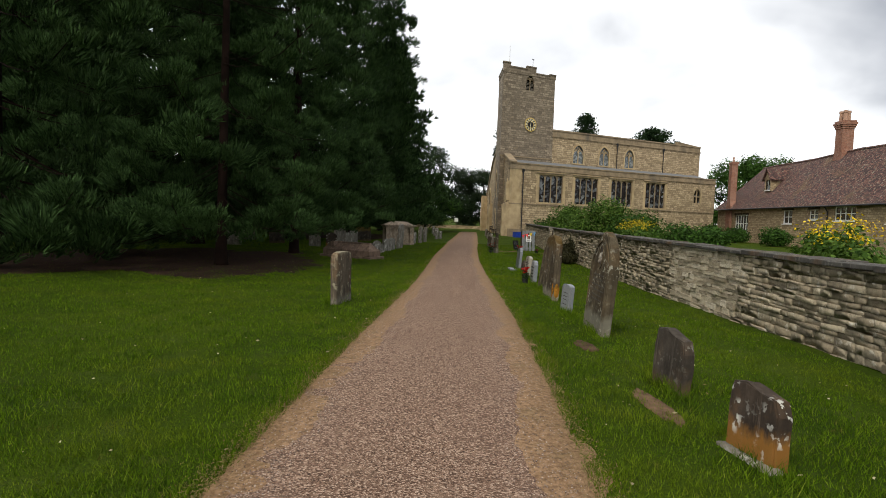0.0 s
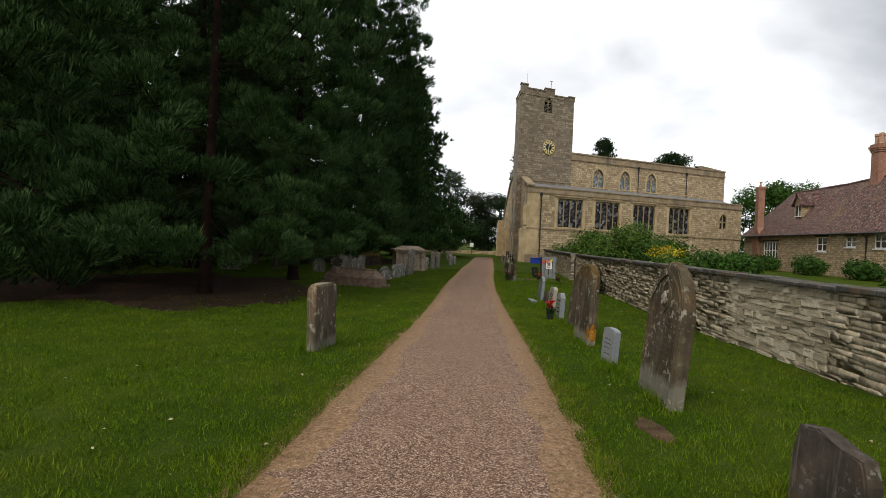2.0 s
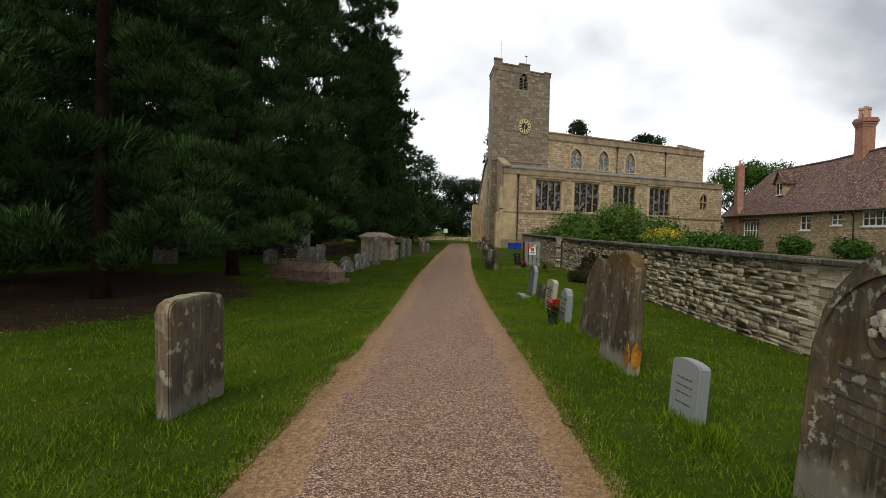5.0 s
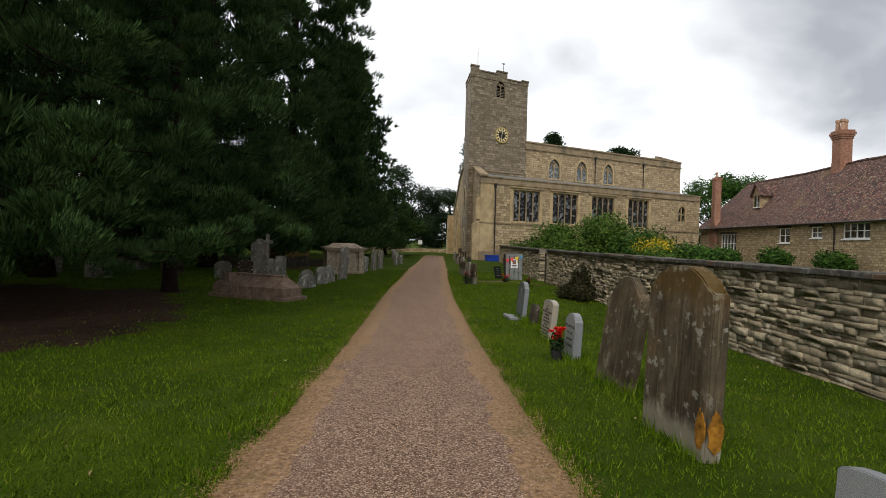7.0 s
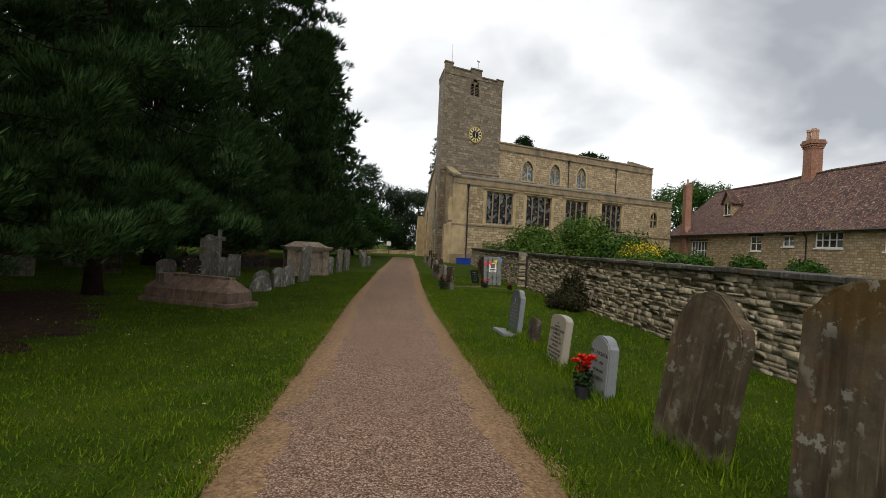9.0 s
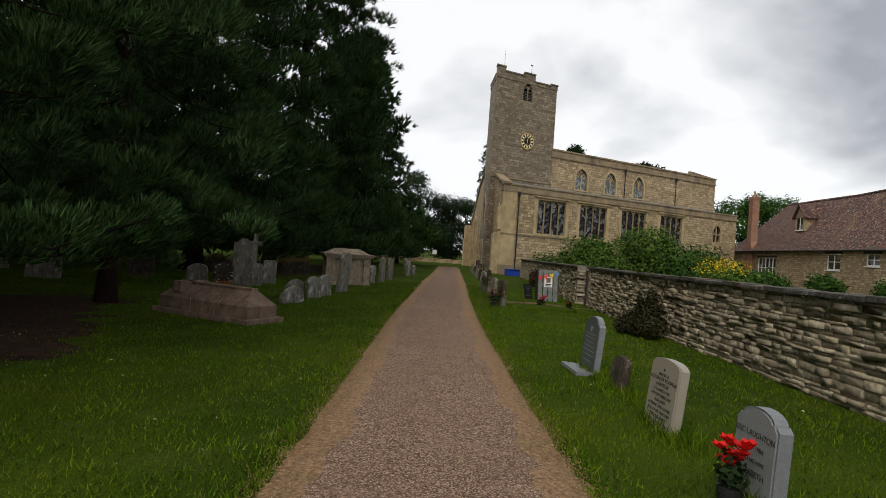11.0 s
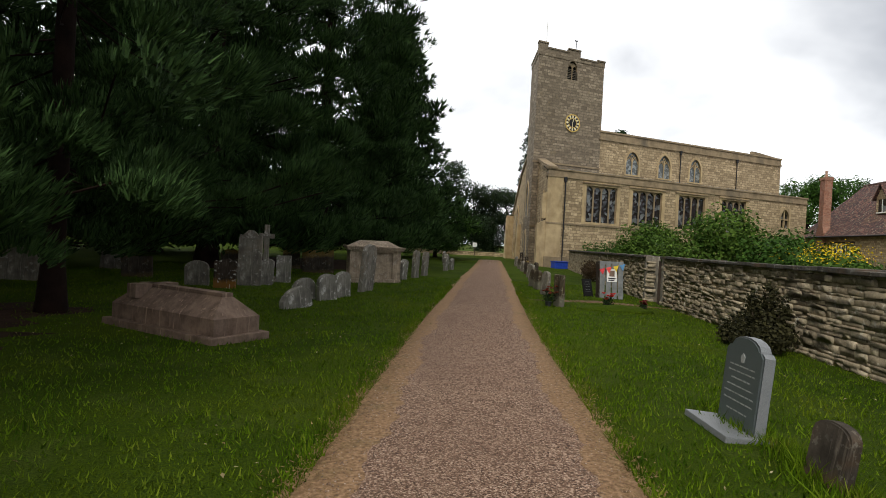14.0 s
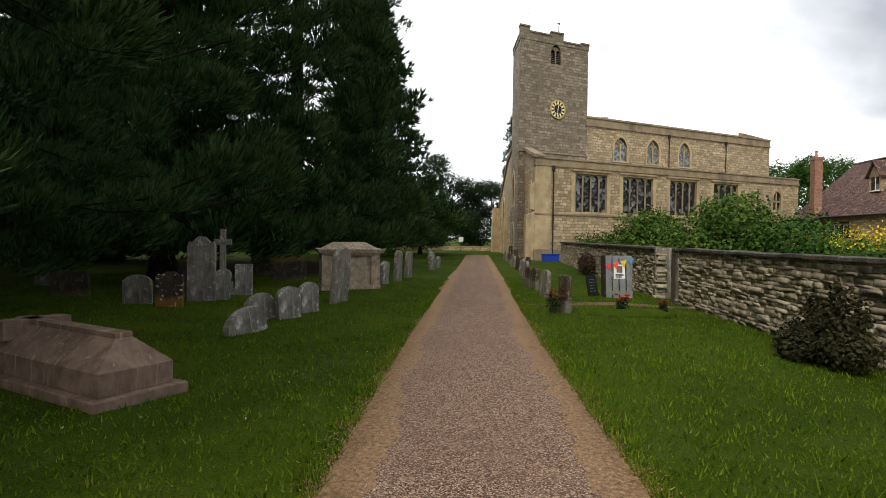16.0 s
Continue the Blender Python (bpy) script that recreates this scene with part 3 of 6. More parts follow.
for a0, a1, z1 in ((-7.7, -6.75, 18.95), (-6.75, -4.6, 18.55), (-4.6, -3.3, 18.85), (-3.3, -1.4, 18.2), (-1.4, -0.55, 18.35)):
    box(bm, a0, a1, -0.04, 0.6, 17.9, z1)
    box(bm, a0 - 0.05, a1 + 0.05, -0.1, 0.66, z1, z1 + 0.12)
for a0, a1 in ((-7.7, -7.1), (-1.2, -0.55)):
    box(bm, a0, a1, 0.6, 4.45, 17.9, 18.3)
    box(bm, a0 - 0.05, a1 + 0.05, 0.6, 4.5, 18.3, 18.42)
box(bm, -7.1, -1.2, 3.9, 4.45, 17.9, 18.5)
church_part("tower_parapet", bm, M_TOWER, church, "uneven worn parapet with stumps of battlements")
bm = bmesh.new()
box(bm, -7.2, -1.0, 0.6, 4.0, 17.7, 17.95)
church_part("tower_roof", bm, M_LEAD, church)
for z in (3.0, 8.6):
    bm = bmesh.new()
    box(bm, -7.78, -0.5, -0.07, 0.0, z, z + 0.14)
    church_part("tower_string", bm, M_GREYASH, church)
bm = bmesh.new()
tube(bm, [(-6.9, 0.3, 18.9), (-6.9, 0.3, 20.9)], [0.04, 0.025], 6)
church_part("flagpole", bm, M_WHITE, church, "bare thin flagpole")
vane = bmesh.new()
tube(vane, [(-3.75, 0.3, 18.9), (-3.75, 0.3, 19.9)], [0.03, 0.02], 6)
prism(vane, [(-3.9, 19.82), (-3.62, 19.78), (-3.6, 19.95), (-3.75, 19.88), (-3.88, 19.95)], 0.29, 0.31)
church_part("weathervane", vane, M_IRON, church)

# louvred belfry opening
louvre = church_part("belfry_window", (lambda b: (box(b, -4.11, -4.04, 0.2, 0.4, 16.25, 17.4), b)[1])(bmesh.new()), M_GREYASH, church, "two-light louvred belfry opening")
for k in range(7):
    for a in (-4.58, -4.03):
        bm = bmesh.new()
        vs = box(bm, a, a + 0.46, 0.25, 0.6, 16.3 + k * 0.15, 16.34 + k * 0.15)
        for v in vs:
            v.co.z += (v.co.y - 0.25) * 0.4
        church_part("louvre", bm, M_LOUVRE, louvre)
# black sheet added behind the louvres for the darkness of the bell chamber
bm = bmesh.new()
box(bm, -4.6, -3.55, 0.85, 0.9, 16.2, 17.9)
church_part("dark_backing", bm, M_BLACK, louvre)
bm = bmesh.new()
for c in (-4.335, -3.815):
    o = arch_outline(c - 0.2, c + 0.2, 17.1, 17.25, 17.5, 4)
    half = len(o) // 2
    prism(bm, [(c - 0.26, 17.75)] + [(c - 0.26, 17.1)] + o[:half + 1] + [(c, 17.75)], 0.18, 0.32)
    prism(bm, [(c, 17.75)] + o[half:] + [(c + 0.26, 17.1), (c + 0.26, 17.75)], 0.18, 0.32)
church_part("tracery", bm, M_GREYASH, louvre)

# clock
clock = church_part("clock", (lambda b: (bmesh.ops.create_cone(b, cap_ends=True, segments=40, radius1=0.74, radius2=0.74, depth=0.1, matrix=pose(-3.8, -0.06, 12.42, 90)), b)[1])(bmesh.new()), M_CLOCK, church, "round black clock face with gilt ring and numerals")
for r0, r1 in ((0.69, 0.80), (0.38, 0.43)):
    bm = bmesh.new()
    for k in range(40):
        a, b = math.tau * k / 40, math.tau * (k + 1) / 40
        bm.faces.new([bm.verts.new((-3.8 + r * math.sin(q), -0.125, 12.42 + r * math.cos(q))) for q, r in ((a, r0), (a, r1), (b, r1), (b, r0))])
    church_part("ring", bm, M_GILT, clock)
for k in range(12):
    bm = bmesh.new()
    q = math.tau * k / 12
    box(bm, -0.075, 0.075, -0.01, 0.01, 0.45, 0.68)
    bm.transform(pose(-3.8, -0.125, 12.42) @ pose(0, 0, 0, 0, math.degrees(q), 0))
    church_part("numeral", bm, M_GILTWHITE, clock)
for length, q, wid in ((0.6, 185, 0.05), (0.42, 12, 0.06)):
    bm = bmesh.new()
    box(bm, -wid / 2, wid / 2, -0.01, 0.01, -0.1, length)
    bm.transform(pose(-3.8, -0.14, 12.42) @ pose(0, 0, 0, 0, q, 0))
    church_part("clock_hand", bm, M_GILTWHITE, clock)


def light_heads(bm, x0, x1, z0, z1, y0, y1):
    """The stone over one light, cut to a small pointed arch."""
    o = arch_outline(x0, x1, z0, z0 + 0.02, z1, 4)
    half, c = len(o) // 2, (x0 + x1) / 2
    prism(bm, [(x0, z1 + 0.06)] + o[:half + 1] + [(c, z1 + 0.06)], y0, y1)
    prism(bm, [(c, z1 + 0.06)] + o[half:] + [(x1, z1 + 0.06)], y0, y1)


for a0, a1, z0, z1 in AISLE[:4]:
    bm = bmesh.new()
    wall_around(bm, a0 - 0.3, a1 + 0.3, z0 - 0.14, z1 + 0.3, FRONT - 0.035, FRONT + 0.5, [(a0 + 0.04, a1 - 0.04, z0 + 0.04, z1 - 0.04)])
    window = church_part("window", bm, M_ASHLAR, church, "square-headed four-light stone mullioned window")
    bm = bmesh.new()
    box(bm, a0 - 0.35, a1 + 0.35, FRONT - 0.16, FRONT - 0.03, z1 + 0.12, z1 + 0.2)
    church_part("hood_mould", bm, M_GREYASH, window)
    n = 4
    w = (a1 - a0) / n
    for k in range(n + 1):
        bm = bmesh.new()
        c = min(max(a0 + k * w, a0 + 0.08), a1 - 0.08)
        prism(bm, [(c - 0.07, z0), (c + 0.07, z0), (c + 0.07, z1), (c - 0.07, z1)], FRONT + 0.12, FRONT + 0.36)
        church_part("mullion", bm, M_GREYASH, window)
    for k in range(n):
        x0, x1 = a0 + k * w + 0.07, a0 + (k + 1) * w - 0.07
        bm = bmesh.new()
        light_heads(bm, x0, x1, z1 - 0.5, z1 - 0.1, FRONT + 0.14, FRONT + 0.34)
        church_part("arched_head", bm, M_GREYASH, window)
        bm = bmesh.new()
        box(bm, x0, x1, FRONT + 0.24, FRONT + 0.26, z0, z1)
        church_part("pane", bm, M_GLASS, window, "dark leaded glass with pale reflections in its colour")
# small pointed east window of the aisle
a0, a1, z0, z1 = AISLE[4]
bm = bmesh.new()
out = arch_outline(a0 + 0.1, a1 - 0.1, z0, z0 + 0.95, z1 - 0.1)
half = len(out) // 2
prism(bm, [(a0 - 0.12, z1 + 0.05), (a0 - 0.12, z0 - 0.1)] + out[:half + 1] + [(20.32, z1 + 0.05)], FRONT - 0.03, FRONT + 0.5)
prism(bm, [(20.32, z1 + 0.05)] + out[half:] + [(a1 + 0.12, z0 - 0.1), (a1 + 0.12, z1 + 0.05)], FRONT - 0.03, FRONT + 0.5)
window = church_part("window", bm, M_ASHLAR, church, "small two-light pointed window")
bm = bmesh.new()
box(bm, 20.26, 20.39, FRONT + 0.1, FRONT + 0.3, z0, z1 - 0.2)
box(bm, a0, a1, FRONT + 0.1, FRONT + 0.3, z0 + 0.75, z0 + 0.85)
church_part("mullion", bm, M_ASHLAR, window)
bm = bmesh.new()
box(bm, a0 - 0.02, a1 + 0.02, FRONT + 0.3, FRONT + 0.34, z0, z1)
church_part("pane", bm, M_GLASS, window)

for c, z0, z1 in CLER:
    bm = bmesh.new()
    o1 = arch_outline(c - 0.95, c + 0.95, z0, z0 + 1.15, z1)
    o2 = arch_outline(c - 0.76, c + 0.76, z0, z0 + 1.1, z1 - 0.24)
    for i in range(len(o1) - 1):
        prism(bm, [o1[i], o1[i + 1], o2[i + 1], o2[i]], -0.05, 0.4)
    bmesh.ops.remove_doubles(bm, verts=bm.verts, dist=0.001)
    window = church_part("window", bm, M_ASHLAR, church, "pointed two-light clerestory window with tracery")
    bm = bmesh.new()
    box(bm, c - 1.0, c + 1.0, -0.1, 0.4, z0 - 0.14, z0)
    church_part("sill", bm, M_ASHLAR, window)
    bm = bmesh.new()
    box(bm, c - 0.05, c + 0.05, 0.1, 0.28, z0, z1 - 0.75)
    for s in (-1, 1):
        tube(bm, [(c, 0.19, z0 + 1.15), (c + s * 0.16, 0.19, z0 + 1.5), (c + s * 0.42, 0.19, z0 + 1.72)], [0.05, 0.05, 0.05], 5)
        tube(bm, [(c + s * 0.76, 0.19, z0 + 1.05), (c + s * 0.6, 0.19, z0 + 1.4), (c + s * 0.2, 0.19, z0 + 1.7), (c, 0.19, z1 - 0.45)], [0.05] * 4, 5)
    church_part("tracery", bm, M_ASHLAR, window)
    for s in (-1, 1):
        bm = bmesh.new()
        o = arch_outline(c - 0.8, c + 0.8, z0, z0 + 1.1, z1 - 0.2)
        half = len(o) // 2
        prism(bm, (o[:half + 1] + [(c, z0)]) if s < 0 else ([(c, z0)] + o[half:]), 0.24, 0.27)
        church_part("pane", bm, M_PALEGLASS, window, "pale grey-blue leaded glass")

# rainwater pipes
for a, b, z0, z1 in ((-5.5, FRONT - 0.1, -0.3, 6.8), (9.3, -0.1, 8.3, 11.4), (17.2, -0.1, 8.3, 11.4)):
    bm = bmesh.new()
    tube(bm, [(a, b, z0), (a, b, z1)], [0.06, 0.06], 8)
    box(bm, a - 0.13, a + 0.13, b - 0.1, b + 0.1, z1 - 0.35, z1)
    church_part("drainpipe", bm, M_IRON, church, "dark cast-iron rainwater pipe")

# west front
def west(name, pts, a0, a1, material, label=""):
    bm = bmesh.new()
    va = [bm.verts.new((a0, b, z)) for b, z in pts]
    vb = [bm.verts.new((a1, b, z)) for b, z in pts]
    bm.faces.new(va)
    bm.faces.new(vb[::-1])
    for i in range(len(pts)):
        bm.faces.new((va[i], vb[i], vb[(i + 1) % len(pts)], va[(i + 1) % len(pts)]))
    return church_part(name, bm, material, church, label)


west("west_wall", [(FRONT + 0.8, -0.6), (0, -0.6), (0, 8.7), (FRONT + 0.8, 7.3)], -7.1, -6.4, M_RUBBLE, "west end of the south aisle")
west("west_coping", [(FRONT - 0.1, 7.3), (0, 8.7), (0, 8.95), (FRONT - 0.1, 7.55)], -7.22, -6.3, M_GREYASH)
west("north_aisle_wall", [(4.4, -0.6), (14.5, -0.6), (14.5, 4.8), (7.7, 8.6), (4.4, 9.4)], -7.6, -6.6, M_RUBBLE, "west end of the north aisle under a raking roof")
west("north_coping", [(4.4, 9.4), (7.7, 8.6), (14.7, 4.7), (14.7, 4.95), (7.7, 8.9), (4.4, 9.7)], -7.75, -6.4, M_GREYASH)
west("buttress", [(14.2, -0.6), (15.6, -0.6), (15.6, 2.6), (15.1, 3.0), (15.1, 4.2), (14.2, 4.6)], -8.5, -6.6, M_ASHLAR)
for b, z, deep in ((-5.5, 5.6, 0.8), (7.0, 6.0, 0.9), (11.5, 4.0, 0.7)):
    bm = bmesh.new()
    box(bm, -7.1 - deep, -7.0, b, b + 0.85, -0.6, z * 0.62)
    box(bm, -7.1 - deep * 0.55, -7.0, b + 0.02, b + 0.83, z * 0.62, z)
    for v in bm.verts:
        if v.co.x < -7.2 and v.co.z > z * 0.6 and (v.co.z > z - 0.01 or v.co.x < -7.1 - deep * 0.6):
            v.co.z -= 0.45 * (-7.1 - v.co.x) / deep
    church_part("buttress", bm, M_ASHLAR, church, "stepped ashlar buttress")
for b, z0, z1, w, material in ((-3.6, 2.0, 5.6, 1.0, M_GLASS), (2.5, -0.3, 2.6, 1.6, M_TIMBER), (2.6, 4.0, 7.0, 1.5, M_GLASS), (9.7, 1.6, 5.2, 1.3, M_GLASS)):
    pl = -7.12 if b < 0 else -7.72
    o = arch_outline(b - w / 2, b + w / 2, z0, z1 - w * 0.8, z1)
    o2 = arch_outline(b - w / 2 - 0.2, b + w / 2 + 0.2, z0, z1 - w * 0.8, z1 + 0.25)
    bm = bmesh.new()
    for i in range(len(o) - 1):
        vs = [bm.verts.new((x, p, q)) for x in (pl - 0.06, pl + 0.1) for p, q in (o[i], o[i + 1], o2[i + 1], o2[i])]
        for f in ((0, 1, 2, 3), (7, 6, 5, 4), (0, 4, 5, 1), (1, 5, 6, 2), (2, 6, 7, 3), (3, 7, 4, 0)):
            bm.faces.new([vs[k] for k in f])
    bmesh.ops.remove_doubles(bm, verts=bm.verts, dist=0.001)
    opening = church_part("door" if material is M_TIMBER else "window", bm, M_ASHLAR, church, "pointed stone-framed opening in the west front")
    bm = bmesh.new()
    bm.faces.new([bm.verts.new((pl - 0.012, p, q)) for p, q in o])
    church_part("door_leaf" if material is M_TIMBER else "pane", bm, material, opening)

# ---- manor house: s along its front, n back from it ----
HS = Matrix(((-0.0523, 0.9986, 0, 34.5), (-0.9986, -0.0523, 0, 75.0), (0, 0, 1, 0), (0, 0, 0, 1)))
house = thing("house", "long stone manor house with a steep red-brown tiled roof", "house")


def house_part(name, bm, material, parent, label=""):
    lay_uv(bm)
    bm.transform(HS)
    return part(name, bm, material, parent, label)


HWIN = [(0.8, 4.6, 0.9, 3.1, 5), (13.2, 15.1, 2.05, 3.5, 2), (18.3, 19.9, 2.5, 3.5, 2), (22.5, 25.6, 2.4, 3.7, 4), (29.5, 31.5, 2.2, 3.6, 3)]
bm = bmesh.new()
wall_around(bm, -5.2, 36.0, -0.7, 4.0, 0.0, 0.6, [h[:4] for h in HWIN])
box(bm, -5.2, -4.6, 0.6, 8.4, -0.7, 4.0)
box(bm, 35.4, 36.0, 0.6, 8.4, -0.7, 4.0)
box(bm, -5.2, 36.0, 8.4, 9.0, -0.7, 4.0)
house_part("house_wall", bm, M_HOUSE, house, "golden rubble stone wall")
bm = bmesh.new()
uv = bm.loops.layers.uv.verify()
N_S = 44
front, top, back = [], [], []
for i in range(N_S + 1):
    s = -5.6 + 42.0 * i / N_S
    sag = 0.12 * noise.noise((s * 0.12, 0.5, 0.5)) + 0.05 * noise.noise((s * 0.6, 2.5, 0.5))
    front.append((s, -0.35, 3.82 + 0.3 * sag))
    top.append((s + (3.2 * max(0, 1 - (s + 5.6) / 3.2)), 4.5, 9.45 + sag - 0.0 * s))
    back.append((s, 9.35, 3.82))
ROWS_R = 10
grid = []
for i in range(N_S + 1):
    col = []
    for k in range(ROWS_R + 1):
        f = k / ROWS_R
        p = Vector(front[i]).lerp(Vector(top[i]), f)
        p.z += 0.05 * noise.noise((p.x * 0.5, p.y * 0.7, 4.0)) - 0.25 * f * (1 - f)
        col.append(bm.verts.new(p))
    grid.append(col)
bk = [bm.verts.new(p) for p in back]
for i in range(N_S):
    for k in range(ROWS_R):
        f = bm.faces.new((grid[i][k], grid[i + 1][k], grid[i + 1][k + 1], grid[i][k + 1]))
        for l in f.loops:
            l[uv].uv = (l.vert.co.x, l.vert.co.z * 1.24)
    bm.faces.new((grid[i][ROWS_R], grid[i + 1][ROWS_R], bk[i + 1], bk[i]))
bm.faces.new([grid[0][k] for k in range(ROWS_R + 1)] + [bk[0]])
bm.faces.new([grid[-1][k] for k in range(ROWS_R + 1)][::-1] + [bk[-1]][:0] + [bk[-1]])
bm.transform(HS)
roof = part("roof", bm, M_TILES, house, "steep sagging clay-tile roof mottled with lichen")
mod = roof.modifiers.new("thick", "SOLIDIFY")
mod.thickness, mod.offset = 0.14, -1
bm = bmesh.new()
for i in range(N_S):
    tube(bm, [top[i], top[i + 1]], [0.13, 0.13], 8)
house_part("ridge", bm, M_TILES, house)
bm = bmesh.new()
tube(bm, [(-5.6, -0.42, 3.78), (36.4, -0.42, 3.72)], [0.08, 0.08], 8)
tube(bm, [(21.6, -0.42, 3.75), (21.6, -0.1, 3.2), (21.6, -0.1, -0.3)], [0.06, 0.06, 0.06], 8)
house_part("gutter", bm, M_IRON, house, "black gutter and downpipe")
for s0, s1, z0, z1, n in HWIN:
    bm = bmesh.new()
    wall_around(bm, s0, s1, z0, z1, 0.08, 0.2, [(s0 + 0.1, s1 - 0.1, z0 + 0.1, z1 - 0.1)])
    window = house_part("window", bm, M_WHITE, house, "white-painted casement window")
    bm = bmesh.new()
    box(bm, s0 - 0.2, s1 + 0.2, -0.06, 0.3, z1, z1 + 0.18)
    house_part("lintel", bm, M_TIMBER, window)
    bm = bmesh.new()
    box(bm, s0 - 0.1, s1 + 0.1, -0.08, 0.25, z0 - 0.1, z0)
    house_part("sill", bm, M_WHITE, window)
    for k in range(1, n):
        c = s0 + (s1 - s0) * k / n
        bm = bmesh.new()
        box(bm, c - 0.05, c + 0.05, 0.09, 0.19, z0 + 0.1, z1 - 0.1)
        house_part("glazing_bar", bm, M_WHITE, window)
    bm = bmesh.new()
    box(bm, s0 + 0.1, s1 - 0.1, 0.1, 0.18, (z0 + z1) / 2 - 0.03, (z0 + z1) / 2 + 0.03)
    house_part("glazing_bar", bm, M_WHITE, window)
    bm = bmesh.new()
    box(bm, s0 + 0.05, s1 - 0.05, 0.14, 0.15, z0 + 0.05, z1 - 0.05)
    house_part("pane", bm, M_DARKGLASS, window)
# dormer
bm = bmesh.new()
wall_around(bm, 5.3, 6.9, 5.9, 7.4, 1.35, 1.5, [(5.5, 6.7, 6.05, 7.25)])
prism(bm, [(5.3, 7.4), (6.9, 7.4), (6.1, 8.5)], 1.35, 1.5)
for s in (5.3, 6.8):
    box(bm, s, s + 0.1, 1.5, 3.2, 5.9, 7.4)
dormer = house_part("dormer", bm, M_HOUSE, house, "small gabled dormer")
bm = bmesh.new()
for s in (-1, 1):
    prism(bm, [(6.1, 8.75), (6.1, 8.6), (6.1 + s * 1.05, 7.15), (6.1 + s * 1.08, 7.3)], 1.1, 4.2)
house_part("dormer_roof", bm, M_TILES, dormer)
bm = bmesh.new()
box(bm, 5.5, 6.7, 1.42, 1.44, 6.05, 7.25)
house_part("pane", bm, M_DARKGLASS, dormer)
bm = bmesh.new()
box(bm, 6.07, 6.13, 1.38, 1.46, 6.05, 7.25)
box(bm, 5.4, 6.8, 1.3, 1.46, 5.95, 6.05)
house_part("frame", bm, M_WHITE, dormer)
# chimneys
bm = bmesh.new()
prism(bm, [(-1.85, -0.5), (-0.35, -0.5), (-0.35, 4.2), (-0.65, 4.9), (-0.65, 10.0), (-1.55, 10.0), (-1.55, 4.9), (-1.85, 4.2)], -0.25, 0.5)
box(bm, -1.62, -0.58, -0.32, 0.57, 9.75, 10.05)
chim = house_part("chimney", bm, M_BRICK, house, "tall slender orange-red brick chimney")
bm = bmesh.new()
tube(bm, [(-1.15, 0.1, 9.95), (-1.15, 0.1, 10.35), (-1.15, 0.1, 10.4), (-1.15, 0.1, 10.7), (-1.15, 0.1, 10.75)], [0.18, 0.15, 0.08, 0.16, 0.05], 10)
house_part("finial", bm, M_POT, chim)
bm = bmesh.new()
prism(bm, [(14.35, 7.8), (16.05, 7.8), (15.85, 9.6), (15.8, 9.8), (15.8, 12.2), (14.6, 12.2), (14.6, 9.8), (14.55, 9.6)], 3.9, 5.0)
chim = house_part("chimney", bm, M_BRICK, house, "massive brick chimney stack with moulded cap")
for g, z in ((0.06, 11.9), (0.13, 12.1), (0.2, 12.3), (0.12, 12.5)):
    bm = bmesh.new()
    box(bm, 14.6 - g, 15.8 + g, 3.9 - g, 5.0 + g, z, z + 0.21)
    house_part("cap_course", bm, M_BRICK, chim)
for s, n_ in ((14.85, 4.2), (15.2, 4.7), (15.55, 4.2)):
    bm = bmesh.new()
    tube(bm, [(s, n_, 12.7), (s, n_, 12.8), (s, n_, 13.5), (s, n_, 13.52), (s, n_, 13.75)], [0.24, 0.2, 0.17, 0.22, 0.21], 12)
    house_part("chimney_pot", bm, M_POT, chim)


# ---- plants ----
def rotations(rng, ups, spin):
    """Frames whose third axis is ups, turned by spin."""
    ups = ups / np.linalg.norm(ups, axis=1, keepdims=True)
    ref = np.where(np.abs(ups[:, 2:3]) > 0.9, np.array([[1.0, 0, 0]]), np.array([[0, 0, 1.0]]))
    side = np.cross(ref, ups)
    side /= np.linalg.norm(side, axis=1, keepdims=True)
    other = np.cross(ups, side)
    c, s = np.cos(spin)[:, None], np.sin(spin)[:, None]
    return np.stack([side * c + other * s, other * c - side * s, ups], axis=2)


def tuft_template(rng, n, spread, length, width):
    """Narrow blades fanning out from a point round the third axis."""
    v = []
    for k in range(n):
        a, tilt = rng.uniform(0, math.tau), spread * math.sqrt(rng.uniform(0.02, 1))
        d = np.array([math.cos(a) * math.sin(tilt), math.sin(a) * math.sin(tilt), math.cos(tilt)])
        s = np.cross(d, [math.sin(a * 3), math.cos(a * 5), 0.4])
        s /= np.linalg.norm(s)
        l, o = length * rng.uniform(0.6, 1.1), d * rng.uniform(0, 0.35) * length
        v += [o + s * width, o - s * width, o + d * l + np.array([0, 0, 0.12 * l])]
    return np.array(v)


def scatter(template, places, frames, sizes):
    pts = np.einsum("nij,kj->nki", frames, template) * sizes[:, None, None] + places[:, None, :]
    return pts.reshape(-1, 3)


